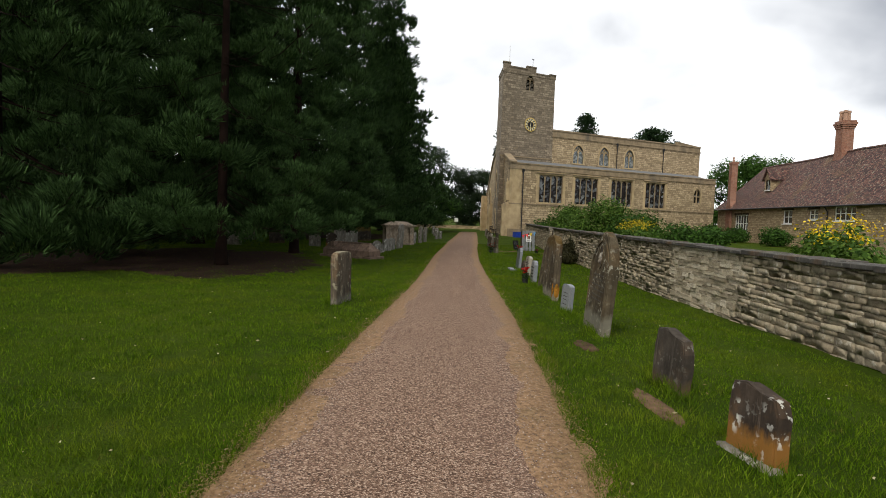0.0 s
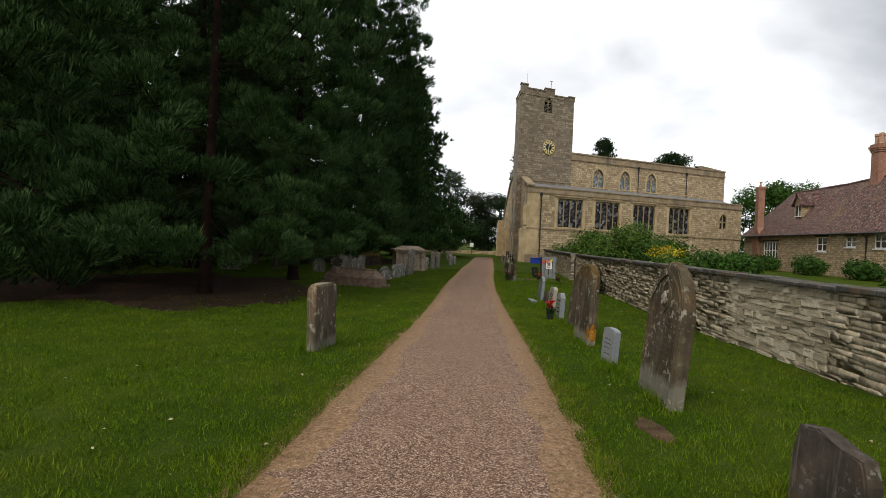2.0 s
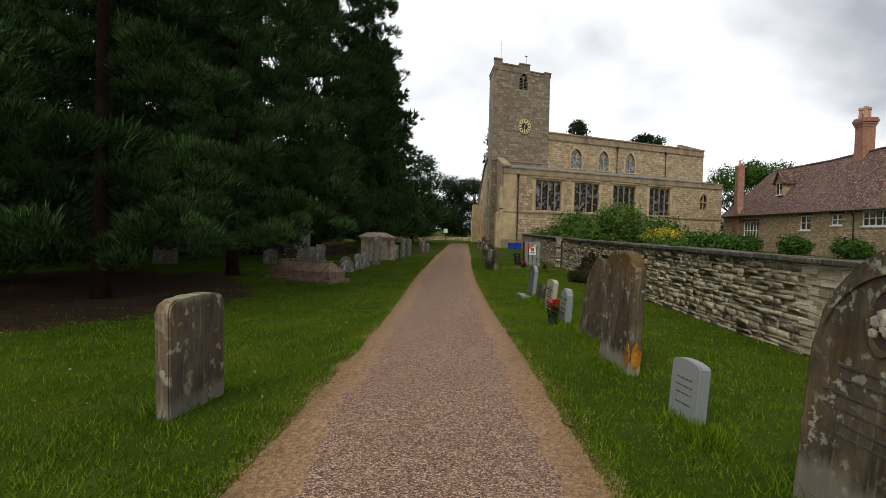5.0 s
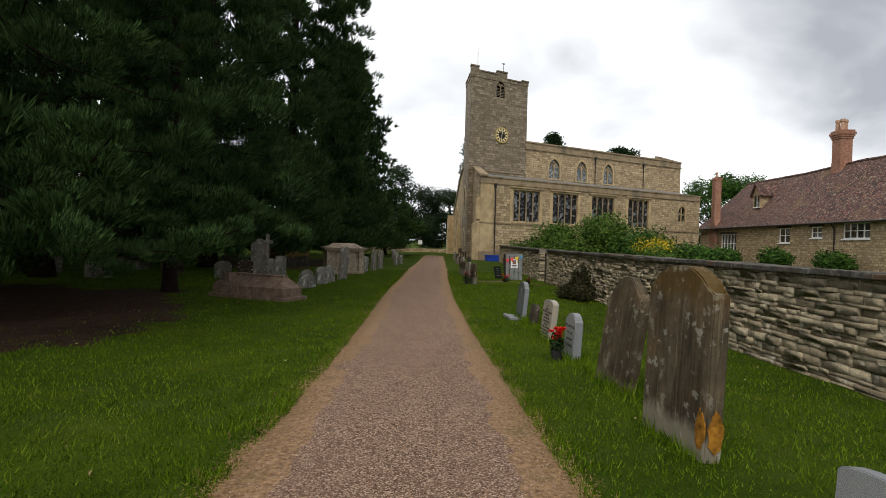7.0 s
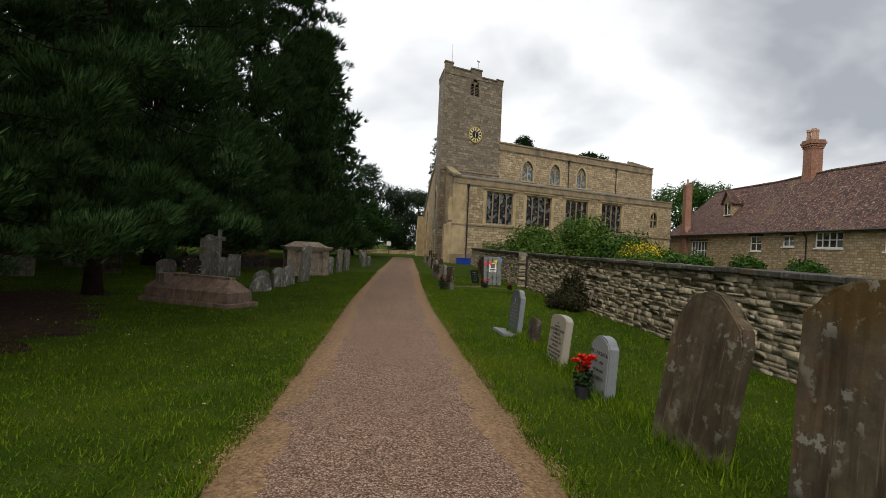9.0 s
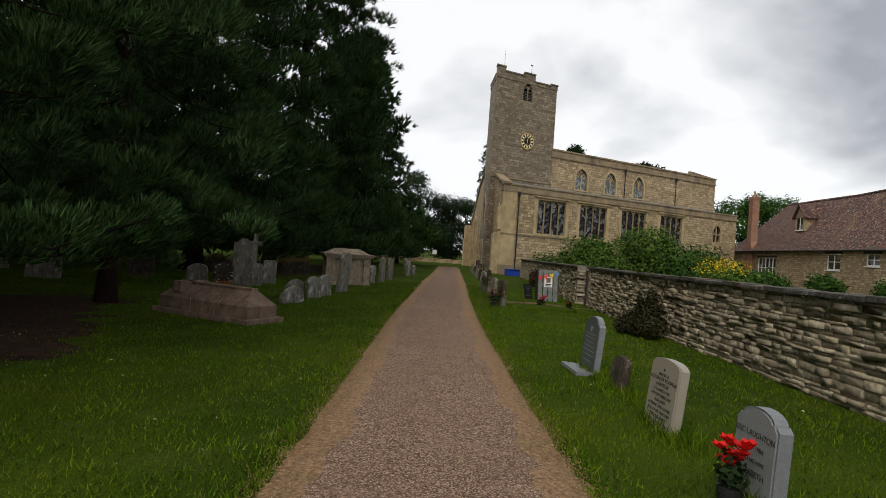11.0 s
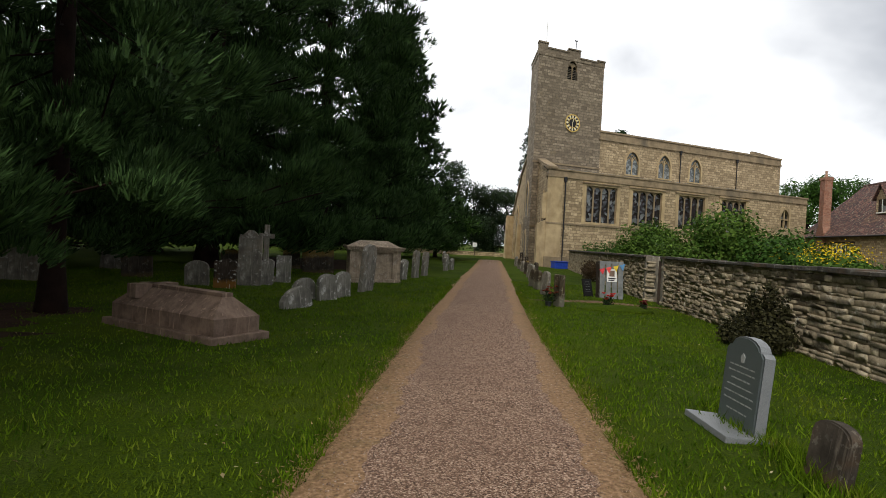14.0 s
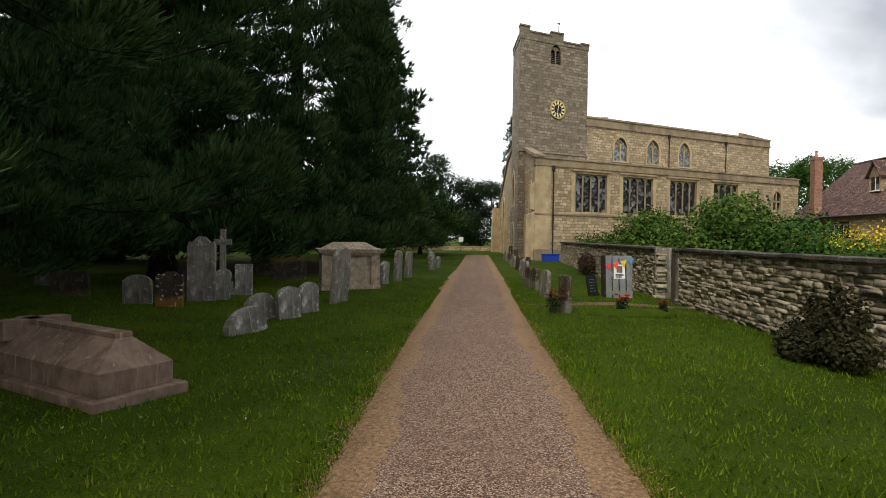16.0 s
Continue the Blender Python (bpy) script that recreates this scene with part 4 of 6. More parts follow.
def conifer(name, label, x, y, height, radius, z_low, branches, per, blade_n, size, seed, material, trunk_r, low_reach=1.0, lean=0.0, sub=9, blade_w=0.05):
    """A broad old conifer: a tapered trunk, drooping limbs and dense upturned tufts."""
    rng = np.random.default_rng(seed)
    z0 = ground_z(x, y)
    tree = thing(name, label, "tree", pose(x, y, z0))
    bm = bmesh.new()
    tube(bm, [(0, 0, -0.3), (0, 0, 0.25), (0, 0, 0.9), (0.05, 0, height * 0.35), (0.1 + lean, 0, height * 0.7), (lean, 0, height * 0.97)], [trunk_r * 2.0, trunk_r * 1.5, trunk_r * 1.1, trunk_r * 0.75, trunk_r * 0.4, 0.04], 12)
    part("trunk", bm, M_BARK_SHADED, tree, "thick reddish-brown trunk, coloured near-black for the crown's shade", True)
    limb = bmesh.new()
    places, ups, grow = [], [], []
    for k in range(branches):
        f = (k + rng.uniform(0, 1)) / branches
        f = f ** 1.25
        z = z_low + (height - z_low) * f
        az = k * 2.399963 + rng.uniform(-0.5, 0.5)
        reach = radius * (1 - f) ** 0.62 * rng.uniform(0.55, 1.1) * (low_reach if f < 0.2 else 1.0) + 0.4
        out = np.array([math.cos(az), math.sin(az), 0])
        across = np.array([-math.sin(az), math.cos(az), 0])
        droop = (0.30 - 0.5 * f) * reach * rng.uniform(0.4, 1.1)
        droop = min(droop, max(0.0, z - 1.25))
        pts = []
        for q in (0.0, 0.25, 0.5, 0.75, 1.0):
            pts.append(np.array([0, 0, z]) + out * reach * q + np.array([0, 0, -droop * math.sin(q * 2.1) + 0.10 * reach * q * q]) + across * 0.15 * reach * q * q * rng.uniform(-1, 1))
        if k % 6 == 0 and f > 0.06:
            tube(limb, [tuple(p) for p in pts], [max(0.015, trunk_r * 0.11 * (1 - f) * (1 - 0.85 * q)) for q in (0, 0.25, 0.5, 0.75, 1)], 5)
        for j in range(per):
            inner = rng.uniform() < 0.22
            q = rng.uniform(0.08, 0.45) if inner else 1 - 0.7 * rng.uniform(0, 1) ** 1.4
            i = min(3, int(q * 4))
            p = pts[i] + (pts[i + 1] - pts[i]) * (q * 4 - i)
            wide = 0.26 * reach * (1.15 - q) + 0.2
            p = p + across * rng.normal(0, wide) + np.array([0, 0, rng.normal(-0.05, 0.22)])
            if p[2] + z0 < 0.95:
                continue
            clump = size * rng.uniform(0.65, 1.3) * (1.35 if inner else 1.0)
            face = out * rng.uniform(0.2, 1.0) + across * rng.normal(0, 0.35) + np.array([0, 0, rng.uniform(0.35, 1.0)])
            face /= np.linalg.norm(face)
            for s in range(sub):
                d = rng.normal(size=3)
                d /= np.linalg.norm(d)
                d = d if d @ face > -0.25 else -d
                places.append(p + d * clump * np.array([1.0, 1.0, 0.62]) * rng.uniform(0.45, 1.0))
                ups.append(d + 0.75 * face + np.array([0, 0, 0.35]))
                grow.append(clump * rng.uniform(0.36, 0.58))
    part("branchwork", limb, M_BARK_SHADED, tree)
    places, ups, grow = np.array(places), np.array(ups), np.array(grow)
    n = len(places)
    groups = np.array_split(rng.permutation(n), 4)
    verts = []
    for g in groups:
        tpl = tuft_template(rng, blade_n, 0.62, 1.0, blade_w)
        verts.append(scatter(tpl, places[g], rotations(rng, ups[g], rng.uniform(0, 6.28, len(g))), grow[g]))
    verts = np.concatenate(verts)
    faces = np.arange(len(verts)).reshape(-1, 3)
    crown = new("crown", arrays_mesh("crown", verts, faces, material))
    crown.parent = tree
    tagged(crown, "dark green tufted foliage in hanging layers")
    return tree


def puff_conifer(name, label, x, y, height, radius, z_low, branches, per, fingers, blade_n, size, seed, trunk_r, taper=0.55, skirt=1.0):
    """A conifer whose limbs sag and turn up, each carrying rounded puffs of short upright shoots."""
    rng = np.random.default_rng(seed)
    z0 = ground_z(x, y)
    tree = thing(name, label, "tree", pose(x, y, z0))
    bm = bmesh.new()
    tube(bm, [(0, 0, -0.3), (0, 0, 0.2), (0, 0, 0.9), (0.05, 0.05, height * 0.35), (0.1, 0, height * 0.7), (0, 0, height * 0.98)], [trunk_r * 1.8, trunk_r * 1.35, trunk_r, trunk_r * 0.72, trunk_r * 0.4, 0.03], 12)
    part("trunk", bm, M_BARK_SHADED, tree, "reddish-brown trunk, coloured near-black for the crown's shade", True)
    limb = bmesh.new()
    places, ups, grow = [], [], []
    shoot = 0.30 if fingers > 100 else 0.36
    for k in range(branches):
        f = ((k + rng.uniform(0, 1)) / branches) ** 1.3
        z = z_low + 0.5 + (height - z_low - 0.5) * f
        az = k * 2.399963 + rng.uniform(-0.45, 0.45)
        reach = radius * (1 - f) ** taper * rng.uniform(0.6, 1.08) * (skirt if f < 0.12 else 1.0) + 0.35
        out = np.array([math.cos(az), math.sin(az), 0])
        across = np.array([-math.sin(az), math.cos(az), 0])
        droop = min((0.34 - 0.4 * f) * reach * rng.uniform(0.5, 1.1), max(0.0, z - z_low))
        sway = 0.16 * reach * rng.uniform(-1, 1)
        pts = [np.array([0, 0, z]) + out * reach * q + across * sway * q * q + np.array([0, 0, -droop * math.sin(q * 2.0) + 0.13 * reach * q ** 3]) for q in (0.0, 0.25, 0.5, 0.75, 1.0)]
        if k % 3 == 0:
            tube(limb, [tuple(p) for p in pts], [max(0.012, trunk_r * 0.13 * (1 - f) * (1 - 0.88 * q)) for q in (0, 0.25, 0.5, 0.75, 1)], 5)
        for j in range(per):
            q = 1 - 0.62 * rng.uniform(0, 1) ** 1.35 if j else 1.0
            i = min(3, int(q * 4))
            p = pts[i] + (pts[i + 1] - pts[i]) * (q * 4 - i)
            off = rng.normal(0, 0.5) * (0.30 * reach * (1.1 - q) + 0.14)
            p = p + across * off + np.array([0, 0, rng.normal(0, 0.10) - 0.25 * abs(off)])
            clump = size * rng.uniform(0.6, 1.35)
            if p[2] < z_low:
                continue
            face = out * rng.uniform(0.35, 0.8) + across * (rng.normal(0, 0.3) + 0.35 * np.sign(off)) + np.array([0, 0, rng.uniform(0.6, 1.0)])
            face /= np.linalg.norm(face)
            d = rng.normal(size=(fingers, 3))
            d /= np.linalg.norm(d, axis=1, keepdims=True)
            under = d @ face < -0.2
            d[under] *= -1
            places.append(p + d * np.array([1.0, 1.0, 0.7]) * clump * rng.uniform(0.35, 0.85, (fingers, 1)))
            ups.append(d * 0.7 + face * 0.75 + np.array([0, 0, 0.45]))
            grow.append(clump * shoot * rng.uniform(0.7, 1.3, fingers))
    part("branchwork", limb, M_BARK_SHADED, tree)
    places, ups, grow = np.concatenate(places), np.concatenate(ups), np.concatenate(grow)
    verts = []
    for g in np.array_split(rng.permutation(len(places)), 5):
        tpl = tuft_template(rng, blade_n, 0.38, 1.0, 0.11 if blade_n < 4 else 0.085)
        verts.append(scatter(tpl, places[g], rotations(rng, ups[g], rng.uniform(0, 6.28, len(g))), grow[g]))
    verts = np.concatenate(verts)
    crown = new("crown", arrays_mesh("crown", verts, np.arange(len(verts)).reshape(-1, 3), M_CONIFER))
    crown.parent = tree
    tagged(crown, "dark green foliage in rounded puffs of upturned shoots")
    return tree


def leaf_points(rng, blobs, n, size, flat=0.5):
    """Leaf quads on and in a set of uneven blobs (x, y, z, rx, ry, rz)."""
    blobs = np.array(blobs, dtype=float)
    weight = blobs[:, 3] * blobs[:, 4] + blobs[:, 3] * blobs[:, 5]
    pick = rng.choice(len(blobs), n, p=weight / weight.sum())
    d = rng.normal(size=(n, 3))
    d /= np.linalg.norm(d, axis=1, keepdims=True)
    r = rng.uniform(0.25, 1.12, (n, 1)) ** 0.5
    lump = 1 + 0.28 * np.sin(d[:, :1] * 7 + pick[:, None]) * np.cos(d[:, 1:2] * 6 + pick[:, None] * 2)
    places = blobs[pick, :3] + d * r * lump * blobs[pick, 3:6]
    ups = d + rng.normal(0, 0.7, (n, 3)) + np.array([0, 0, flat])
    tpl = np.array([[0, -0.5, 0], [0.34, 0, 0.1], [0, 0.62, 0], [-0.34, 0, 0.1]])
    pts = scatter(tpl, places, rotations(rng, ups, rng.uniform(0, 6.28, n)), size * rng.uniform(0.6, 1.4, n))
    return pts


def shrub(name, label, category, x, y, blobs, n, size, material, seed, stems=6, z=None, flowers=None, group=""):
    rng = np.random.default_rng(seed)
    z0 = ground_z(x, y) if z is None else z
    ob = thing(name, label, category, pose(x, y, z0), group)
    pts = leaf_points(rng, blobs, n, size)
    pts = pts.reshape(-1, 4, 3)
    pts = pts[pts[:, :, 2].min(axis=1) > 0.01].reshape(-1, 3)
    crown = new("foliage", arrays_mesh("foliage", pts, np.arange(len(pts)).reshape(-1, 4), material))
    crown.parent = ob
    bm = bmesh.new()
    for k in range(stems):
        b = blobs[int(rng.integers(len(blobs)))]
        tube(bm, [(rng.normal(0, 0.12), rng.normal(0, 0.12), -0.1), (b[0] * 0.5, b[1] * 0.5, b[2] * 0.5), (b[0] + rng.normal(0, 0.1), b[1], b[2])], [0.035, 0.025, 0.01], 5)
    part("stems", bm, M_TWIG, ob)
    if flowers:
        m, spots, count, fs = flowers
        q = leaf_points(rng, spots, count, fs, 1.0)
        fl = new("flower_head", arrays_mesh("flower_head", q, np.arange(len(q)).reshape(-1, 4), m))
        fl.parent = ob
        tagged(fl, "small bright yellow flower heads", kind="stuff")
    return ob


def broad_tree(name, label, x, y, height, radius, n, size, material, seed, bare=0.25):
    """A deciduous tree: trunk, limbs, and leaves round the limb ends."""
    rng = np.random.default_rng(seed)
    z0 = ground_z(x, y)
    tree = thing(name, label, "tree", pose(x, y, z0))
    bm = bmesh.new()
    tr = height * 0.022 + 0.06
    tube(bm, [(0, 0, -0.3), (0, 0, 0.4), (0.1, 0, height * 0.4), (0, 0.1, height * 0.8)], [tr * 1.5, tr, tr * 0.75, tr * 0.2], 9)
    blobs = []
    for k in range(22):
        az, f = k * 2.4 + rng.uniform(-0.4, 0.4), rng.uniform(bare, 0.95)
        reach = radius * math.sin(math.pi * min(1, (f - bare) / (1 - bare) * 0.78 + 0.2)) * rng.uniform(0.55, 1.0)
        p = (math.cos(az) * reach, math.sin(az) * reach, height * f)
        tube(bm, [(0, 0, height * f * 0.55), (p[0] * 0.5, p[1] * 0.5, height * f * 0.85), p], [tr * 0.4, tr * 0.22, 0.02], 5)
        s = radius * rng.uniform(0.22, 0.42)
        blobs.append((*p, s, s, s * 0.75))
    part("trunk", bm, M_BARK_SHADED, tree)
    pts = leaf_points(rng, blobs, n, size)
    crown = new("crown", arrays_mesh("crown", pts, np.arange(len(pts)).reshape(-1, 4), material))
    crown.parent = tree
    return tree


CON = "huge old conifer with dark tufted branches hanging low over the graves"
puff_conifer("conifer_tree", CON, -7.2, 16.8, 20, 5.3, 0.95, 225, 5, 125, 4, 0.40, 1, 0.15, 0.5)
puff_conifer("conifer_tree", CON, -6.8, 22.6, 22, 4.1, 1.65, 200, 5, 125, 4, 0.40, 2, 0.16, 0.5)
puff_conifer("conifer_tree", CON, -14.0, 16.0, 25, 7.2, 0.25, 330, 6, 66, 3, 0.55, 12, 0.32, 0.5)
puff_conifer("conifer_tree", CON, -13.0, 26.5, 26, 5.8, 0.7, 230, 6, 60, 3, 0.58, 13, 0.3, 0.5)
puff_conifer("conifer_tree", CON, -10.9, 35.0, 30, 6.5, 0.8, 270, 6, 70, 3, 0.62, 3, 0.38, 0.5, 0.82)
puff_conifer("conifer_tree", CON, -9.6, 45.0, 29, 6.7, 0.7, 260, 6, 66, 3, 0.70, 4, 0.4, 0.42)
conifer("conifer_tree", "tall dark conifer behind the graves", -9.0, 60.0, 19, 6.6, 2.0, 220, 7, 8, 0.78, 5, M_CONIFER, 0.6, sub=11, blade_w=0.14)
conifer("conifer_tree", "tall dark conifer behind the graves", -22.0, 29.0, 25, 8.5, 1.6, 260, 8, 8, 0.8, 6, M_CONIFER, 0.8, sub=11, blade_w=0.14)
conifer("conifer_tree", "tall dark conifer behind the graves", -21.0, 46.0, 25, 8.5, 1.6, 240, 7, 8, 0.9, 7, M_CONIFER, 0.8, sub=10, blade_w=0.15)
conifer("conifer_tree", "tall dark conifer behind the graves", -33.0, 38.0, 24, 10.0, 1.5, 220, 7, 8, 1.0, 8, M_CONIFER, 0.8, sub=10, blade_w=0.15)
conifer("conifer_tree", "narrow dark conifer beside the church tower", 6.3, 98.0, 20, 3.8, 3.0, 170, 6, 8, 0.7, 9, M_CONIFER_FAR, 0.5, sub=10, blade_w=0.12)
conifer("cedar_tree", "dark cedar top showing above the church roof", 29.2, 150.0, 29.5, 4.2, 21.0, 70, 7, 8, 0.9, 10, M_CONIFER_FAR, 0.6, sub=6, blade_w=0.12)
conifer("cedar_tree", "dark cedar top showing above the church roof", 46.5, 150.0, 25.8, 7.5, 21.5, 70, 8, 8, 0.9, 11, M_CONIFER_FAR, 0.6, sub=6, blade_w=0.12)
broad_tree("broadleaf_tree", "dense dark green tree at the end of the path", -5.5, 100.0, 14, 6.5, 26000, 0.26, M_LEAF_DARK, 21, 0.05)
broad_tree("broadleaf_tree", "dense dark green tree at the end of the path", 2.5, 112.0, 10.5, 6.0, 24000, 0.26, M_LEAF_DARK, 22, 0.05)
broad_tree("broadleaf_tree", "dense dark green tree at the end of the path", -14.0, 96.0, 12, 7.0, 22000, 0.28, M_LEAF_DARK, 23, 0.05)
broad_tree("broadleaf_tree", "small light green leafy tree beside the path", -5.2, 66.0, 5.8, 3.8, 16000, 0.17, M_LEAF, 24, 0.22)
broad_tree("broadleaf_tree", "rounded green tree behind the church and house", 64.0, 116.0, 16.5, 9.0, 28000, 0.34, M_LEAF, 25, 0.1)
broad_tree("broadleaf_tree", "rounded green tree behind the church and house", 52.0, 112.0, 15.0, 7.5, 24000, 0.34, M_LEAF, 26, 0.1)
for k in range(7):
    broad_tree("broadleaf_tree", "far green tree beyond the churchyard", -64 + k * 8.5, 82 + 7 * math.sin(k * 2.1), 10 + 2 * math.sin(k), 6.5, 9000, 0.36, M_LEAF_LIGHT if k % 3 == 0 else M_LEAF_DARK, 30 + k, 0.05)

# garden behind the wall
shrub("shrub", "big spreading green and rusty garden shrub behind the wall", "shrub", 8.8, 38.5, [(0, 0, 1.4, 1.9, 2.0, 1.3), (1.8, 1.0, 1.6, 1.8, 1.6, 1.4), (-1.3, 0.5, 1.0, 1.2, 1.4, 1.0), (0.7, -0.6, 2.6, 1.4, 1.3, 0.9), (3.2, 0.4, 1.1, 1.6, 1.4, 1.1)], 15000, 0.14, M_LEAF_LIGHT, 51)
shrub("shrub", "light green bushy shrub behind the wall", "shrub", 7.6, 42.5, [(0, 0, 1.5, 1.5, 1.5, 1.4), (0.6, 0.4, 2.2, 1.0, 1.0, 0.8)], 8000, 0.13, M_LEAF_LIGHT, 52)
shrub("shrub", "green shrub against the church wall", "shrub", 8.2, 53.5, [(0, 0, 0.9, 2.0, 1.2, 1.2), (1.6, 0.6, 1.2, 1.4, 1.0, 1.2), (-1.3, 0, 0.8, 1.0, 0.9, 0.9)], 7000, 0.15, M_LEAF, 53)
shrub("shrub", "green bushy shrub behind the wall", "shrub", 10.8, 36.5, [(0, 0, 1.2, 1.7, 1.6, 1.3), (1.2, 1.2, 1.7, 1.2, 1.2, 1.0)], 6000, 0.13, M_LEAF, 54)
GOLD = [(0, 0, 1.75, 0.9, 1.2, 0.3), (0.8, 1.2, 1.9, 0.6, 0.7, 0.25)]
for k, (x, y) in enumerate(((8.3, 12.0), (9.0, 29.7), (11.6, 37.0))):
    shrub("goldenrod", "clump of tall yellow-flowered plants behind the wall", "plant", x, y, [(0, 0, 0.8, 1.0, 1.3, 0.9), (0.8, 1.2, 0.9, 0.8, 0.9, 0.9)], 3600, 0.12, M_LEAF_LIGHT, 60 + k, flowers=(M_YELLOW, GOLD, 520, 0.055), group="yellow flower clumps")
for k, (x, y, h) in enumerate(((30.5, 57.0, 2.0), (31.0, 66.5, 1.9), (30.0, 71.0, 2.2), (31.5, 51.0, 1.8), (16.5, 44.0, 2.1), (20.0, 47.0, 1.9))):
    shrub("shrub", "dark green rounded garden shrub by the house", "shrub", x, y, [(0, 0, h * 0.45, 1.4, 1.4, h * 0.5), (0.8, 0.5, h * 0.4, 1.0, 1.0, h * 0.4)], 2600, 0.2, M_LEAF, 70 + k)
shrub("shrub", "dark straggly heathery bush against the churchyard wall", "shrub", 4.72, 24.2, [(0, 0, 0.30, 0.42, 0.55, 0.32), (0.1, 0.4, 0.45, 0.25, 0.3, 0.34), (-0.15, -0.5, 0.25, 0.3, 0.4, 0.26), (0.1, -0.25, 0.65, 0.16, 0.22, 0.30), (-0.1, 0.65, 0.28, 0.28, 0.3, 0.24), (0.15, 0.2, 0.85, 0.10, 0.16, 0.26), (-0.4, 0.1, 0.2, 0.3, 0.4, 0.2), (-0.2, -0.1, 0.62, 0.1, 0.12, 0.3), (0.0, 0.5, 0.75, 0.09, 0.1, 0.24)], 6500, 0.06, M_HEATH, 81, stems=16)
shrub("shrub", "small reddish-brown bush on the lawn", "shrub", 4.9, 42.0, [(0, 0, 0.5, 0.45, 0.45, 0.5)], 2200, 0.07, M_LEAF_BROWN, 82)


# ---- gravestones ----
def outline_of(kind, w, h):
    x = w / 2
    if kind == "gothic":
        return [(-x, 0), *[(p, q) for p, q in arch_outline(-x, x, 0, h * 0.62, h, 7)[1:-1]], (x, 0)]
    if kind == "round":
        return [(-x, 0), (-x, h - x * 0.62)] + [(-x * math.cos(a), h - x * 0.62 + x * 0.62 * math.sin(a)) for a in (0.35, 0.7, 1.05, 1.4, 1.75, 2.1, 2.45, 2.8)] + [(x, h - x * 0.62), (x, 0)]
    if kind == "shoulder":
        s = h - 0.16 * w
        return [(-x, 0), (-x, s - 0.03), (-x * 0.86, s), (-x * 0.8, s - 0.02)] + [(-x * 0.76 * math.cos(a), s + 0.17 * w * math.sin(a)) for a in (0.15, 0.55, 0.95, 1.35, 1.8, 2.2, 2.6, 3.0)] + [(x * 0.8, s - 0.02), (x * 0.86, s), (x, s - 0.03), (x, 0)]
    if kind == "segment":
        return [(-x, 0), (-x, h - 0.1 * w)] + [(-x * math.cos(a) * 0.99, h - 0.1 * w + 0.1 * w * math.sin(a)) for a in (0.4, 0.8, 1.2, 1.57, 1.95, 2.35, 2.75)] + [(x, h - 0.1 * w), (x, 0)]
    if kind == "scroll":
        return [(-x, 0), (-x, h * 0.86), (-x * 0.9, h * 0.93), (-x * 0.66, h * 0.9), (-x * 0.5, h * 0.95), (-x * 0.25, h), (x * 0.25, h), (x * 0.5, h * 0.95), (x * 0.66, h * 0.9), (x * 0.9, h * 0.93), (x, h * 0.86), (x, 0)]
    if kind == "domed":
        s = h * 0.87
        return [(-x, 0), (-x, s), (-x * 0.84, s + 0.012)] + [(-x * 0.80 * math.cos(a), s + 0.02 + (h - s - 0.02) * math.sin(a)) for a in (0.12, 0.4, 0.7, 1.0, 1.3, 1.6, 1.9, 2.2, 2.5, 2.8, 3.02)] + [(x * 0.84, s + 0.012), (x, s), (x, 0)]
    if kind == "lopsided":
        return [(-x, 0), (-x, h * 0.72), (-x * 0.86, h * 0.85), (-x * 0.55, h * 0.95), (-x * 0.1, h), (x * 0.2, h * 0.985), (x * 0.48, h * 0.93), (x * 0.6, h * 0.89), (x * 0.9, h * 0.84), (x, h * 0.76), (x, 0)]
    if kind == "soft":
        return [(-x, 0), (-x, h * 0.90), (-x * 0.92, h * 0.965), (-x * 0.7, h * 0.99), (-x * 0.3, h), (x * 0.3, h), (x * 0.7, h * 0.99), (x * 0.92, h * 0.965), (x, h * 0.90), (x, 0)]
    if kind == "broken":
        return [(-x, 0), (-x * 1.02, h * 0.7), (-x * 0.95, h * 0.97), (-x * 0.4, h), (x * 0.2, h * 0.95), (x * 0.8, h * 0.9), (x * 0.97, h * 0.72), (x, 0)]
    return [(-x, 0), (-x, h), (x, h), (x, 0)]


GR_BROWN = grave("brown_headstone", (0.080, 0.064, 0.040), (0.40, 0.40, 0.33), 0.55, 0.15, streak=0.75, spot=14.0, foot=(0.19, 0.18, 0.14), foot_height=0.38, crown=(0.13, 0.075, 0.012), crown_height=1.46)
GR_ALGAE = grave("algae_headstone", (0.088, 0.070, 0.046), (0.42, 0.42, 0.36), 0.4, 0.15, streak=0.85, foot=(0.24, 0.22, 0.17), foot_height=0.30, crown=(0.085, 0.05, 0.008), crown_height=1.12)
GR_LEAN = grave("streaked_headstone", (0.080, 0.062, 0.040), (0.42, 0.42, 0.36), 0.25, 0.1, streak=0.6, foot=(0.14, 0.12, 0.085), foot_height=0.2)
GR_SQUAT = grave("lichened_headstone", (0.115, 0.092, 0.065), (0.50, 0.48, 0.33), 0.5, 0.3, streak=0.5, foot=(0.22, 0.20, 0.165), foot_height=0.22, crown=(0.42, 0.40, 0.27), crown_height=0.95)
GR_RUST = grave("rusty_headstone", (0.060, 0.045, 0.034), (0.66, 0.66, 0.60), 1.0, 0.3, spot=13.0, foot=(0.30, 0.135, 0.02), foot_height=0.30)
GR_DARK = grave("dark_headstone", (0.060, 0.050, 0.040), (0.30, 0.30, 0.26), 0.35, 0.2, spot=18.0, foot=(0.10, 0.07, 0.03), foot_height=0.2, crown=(0.22, 0.15, 0.03), crown_height=0.66)
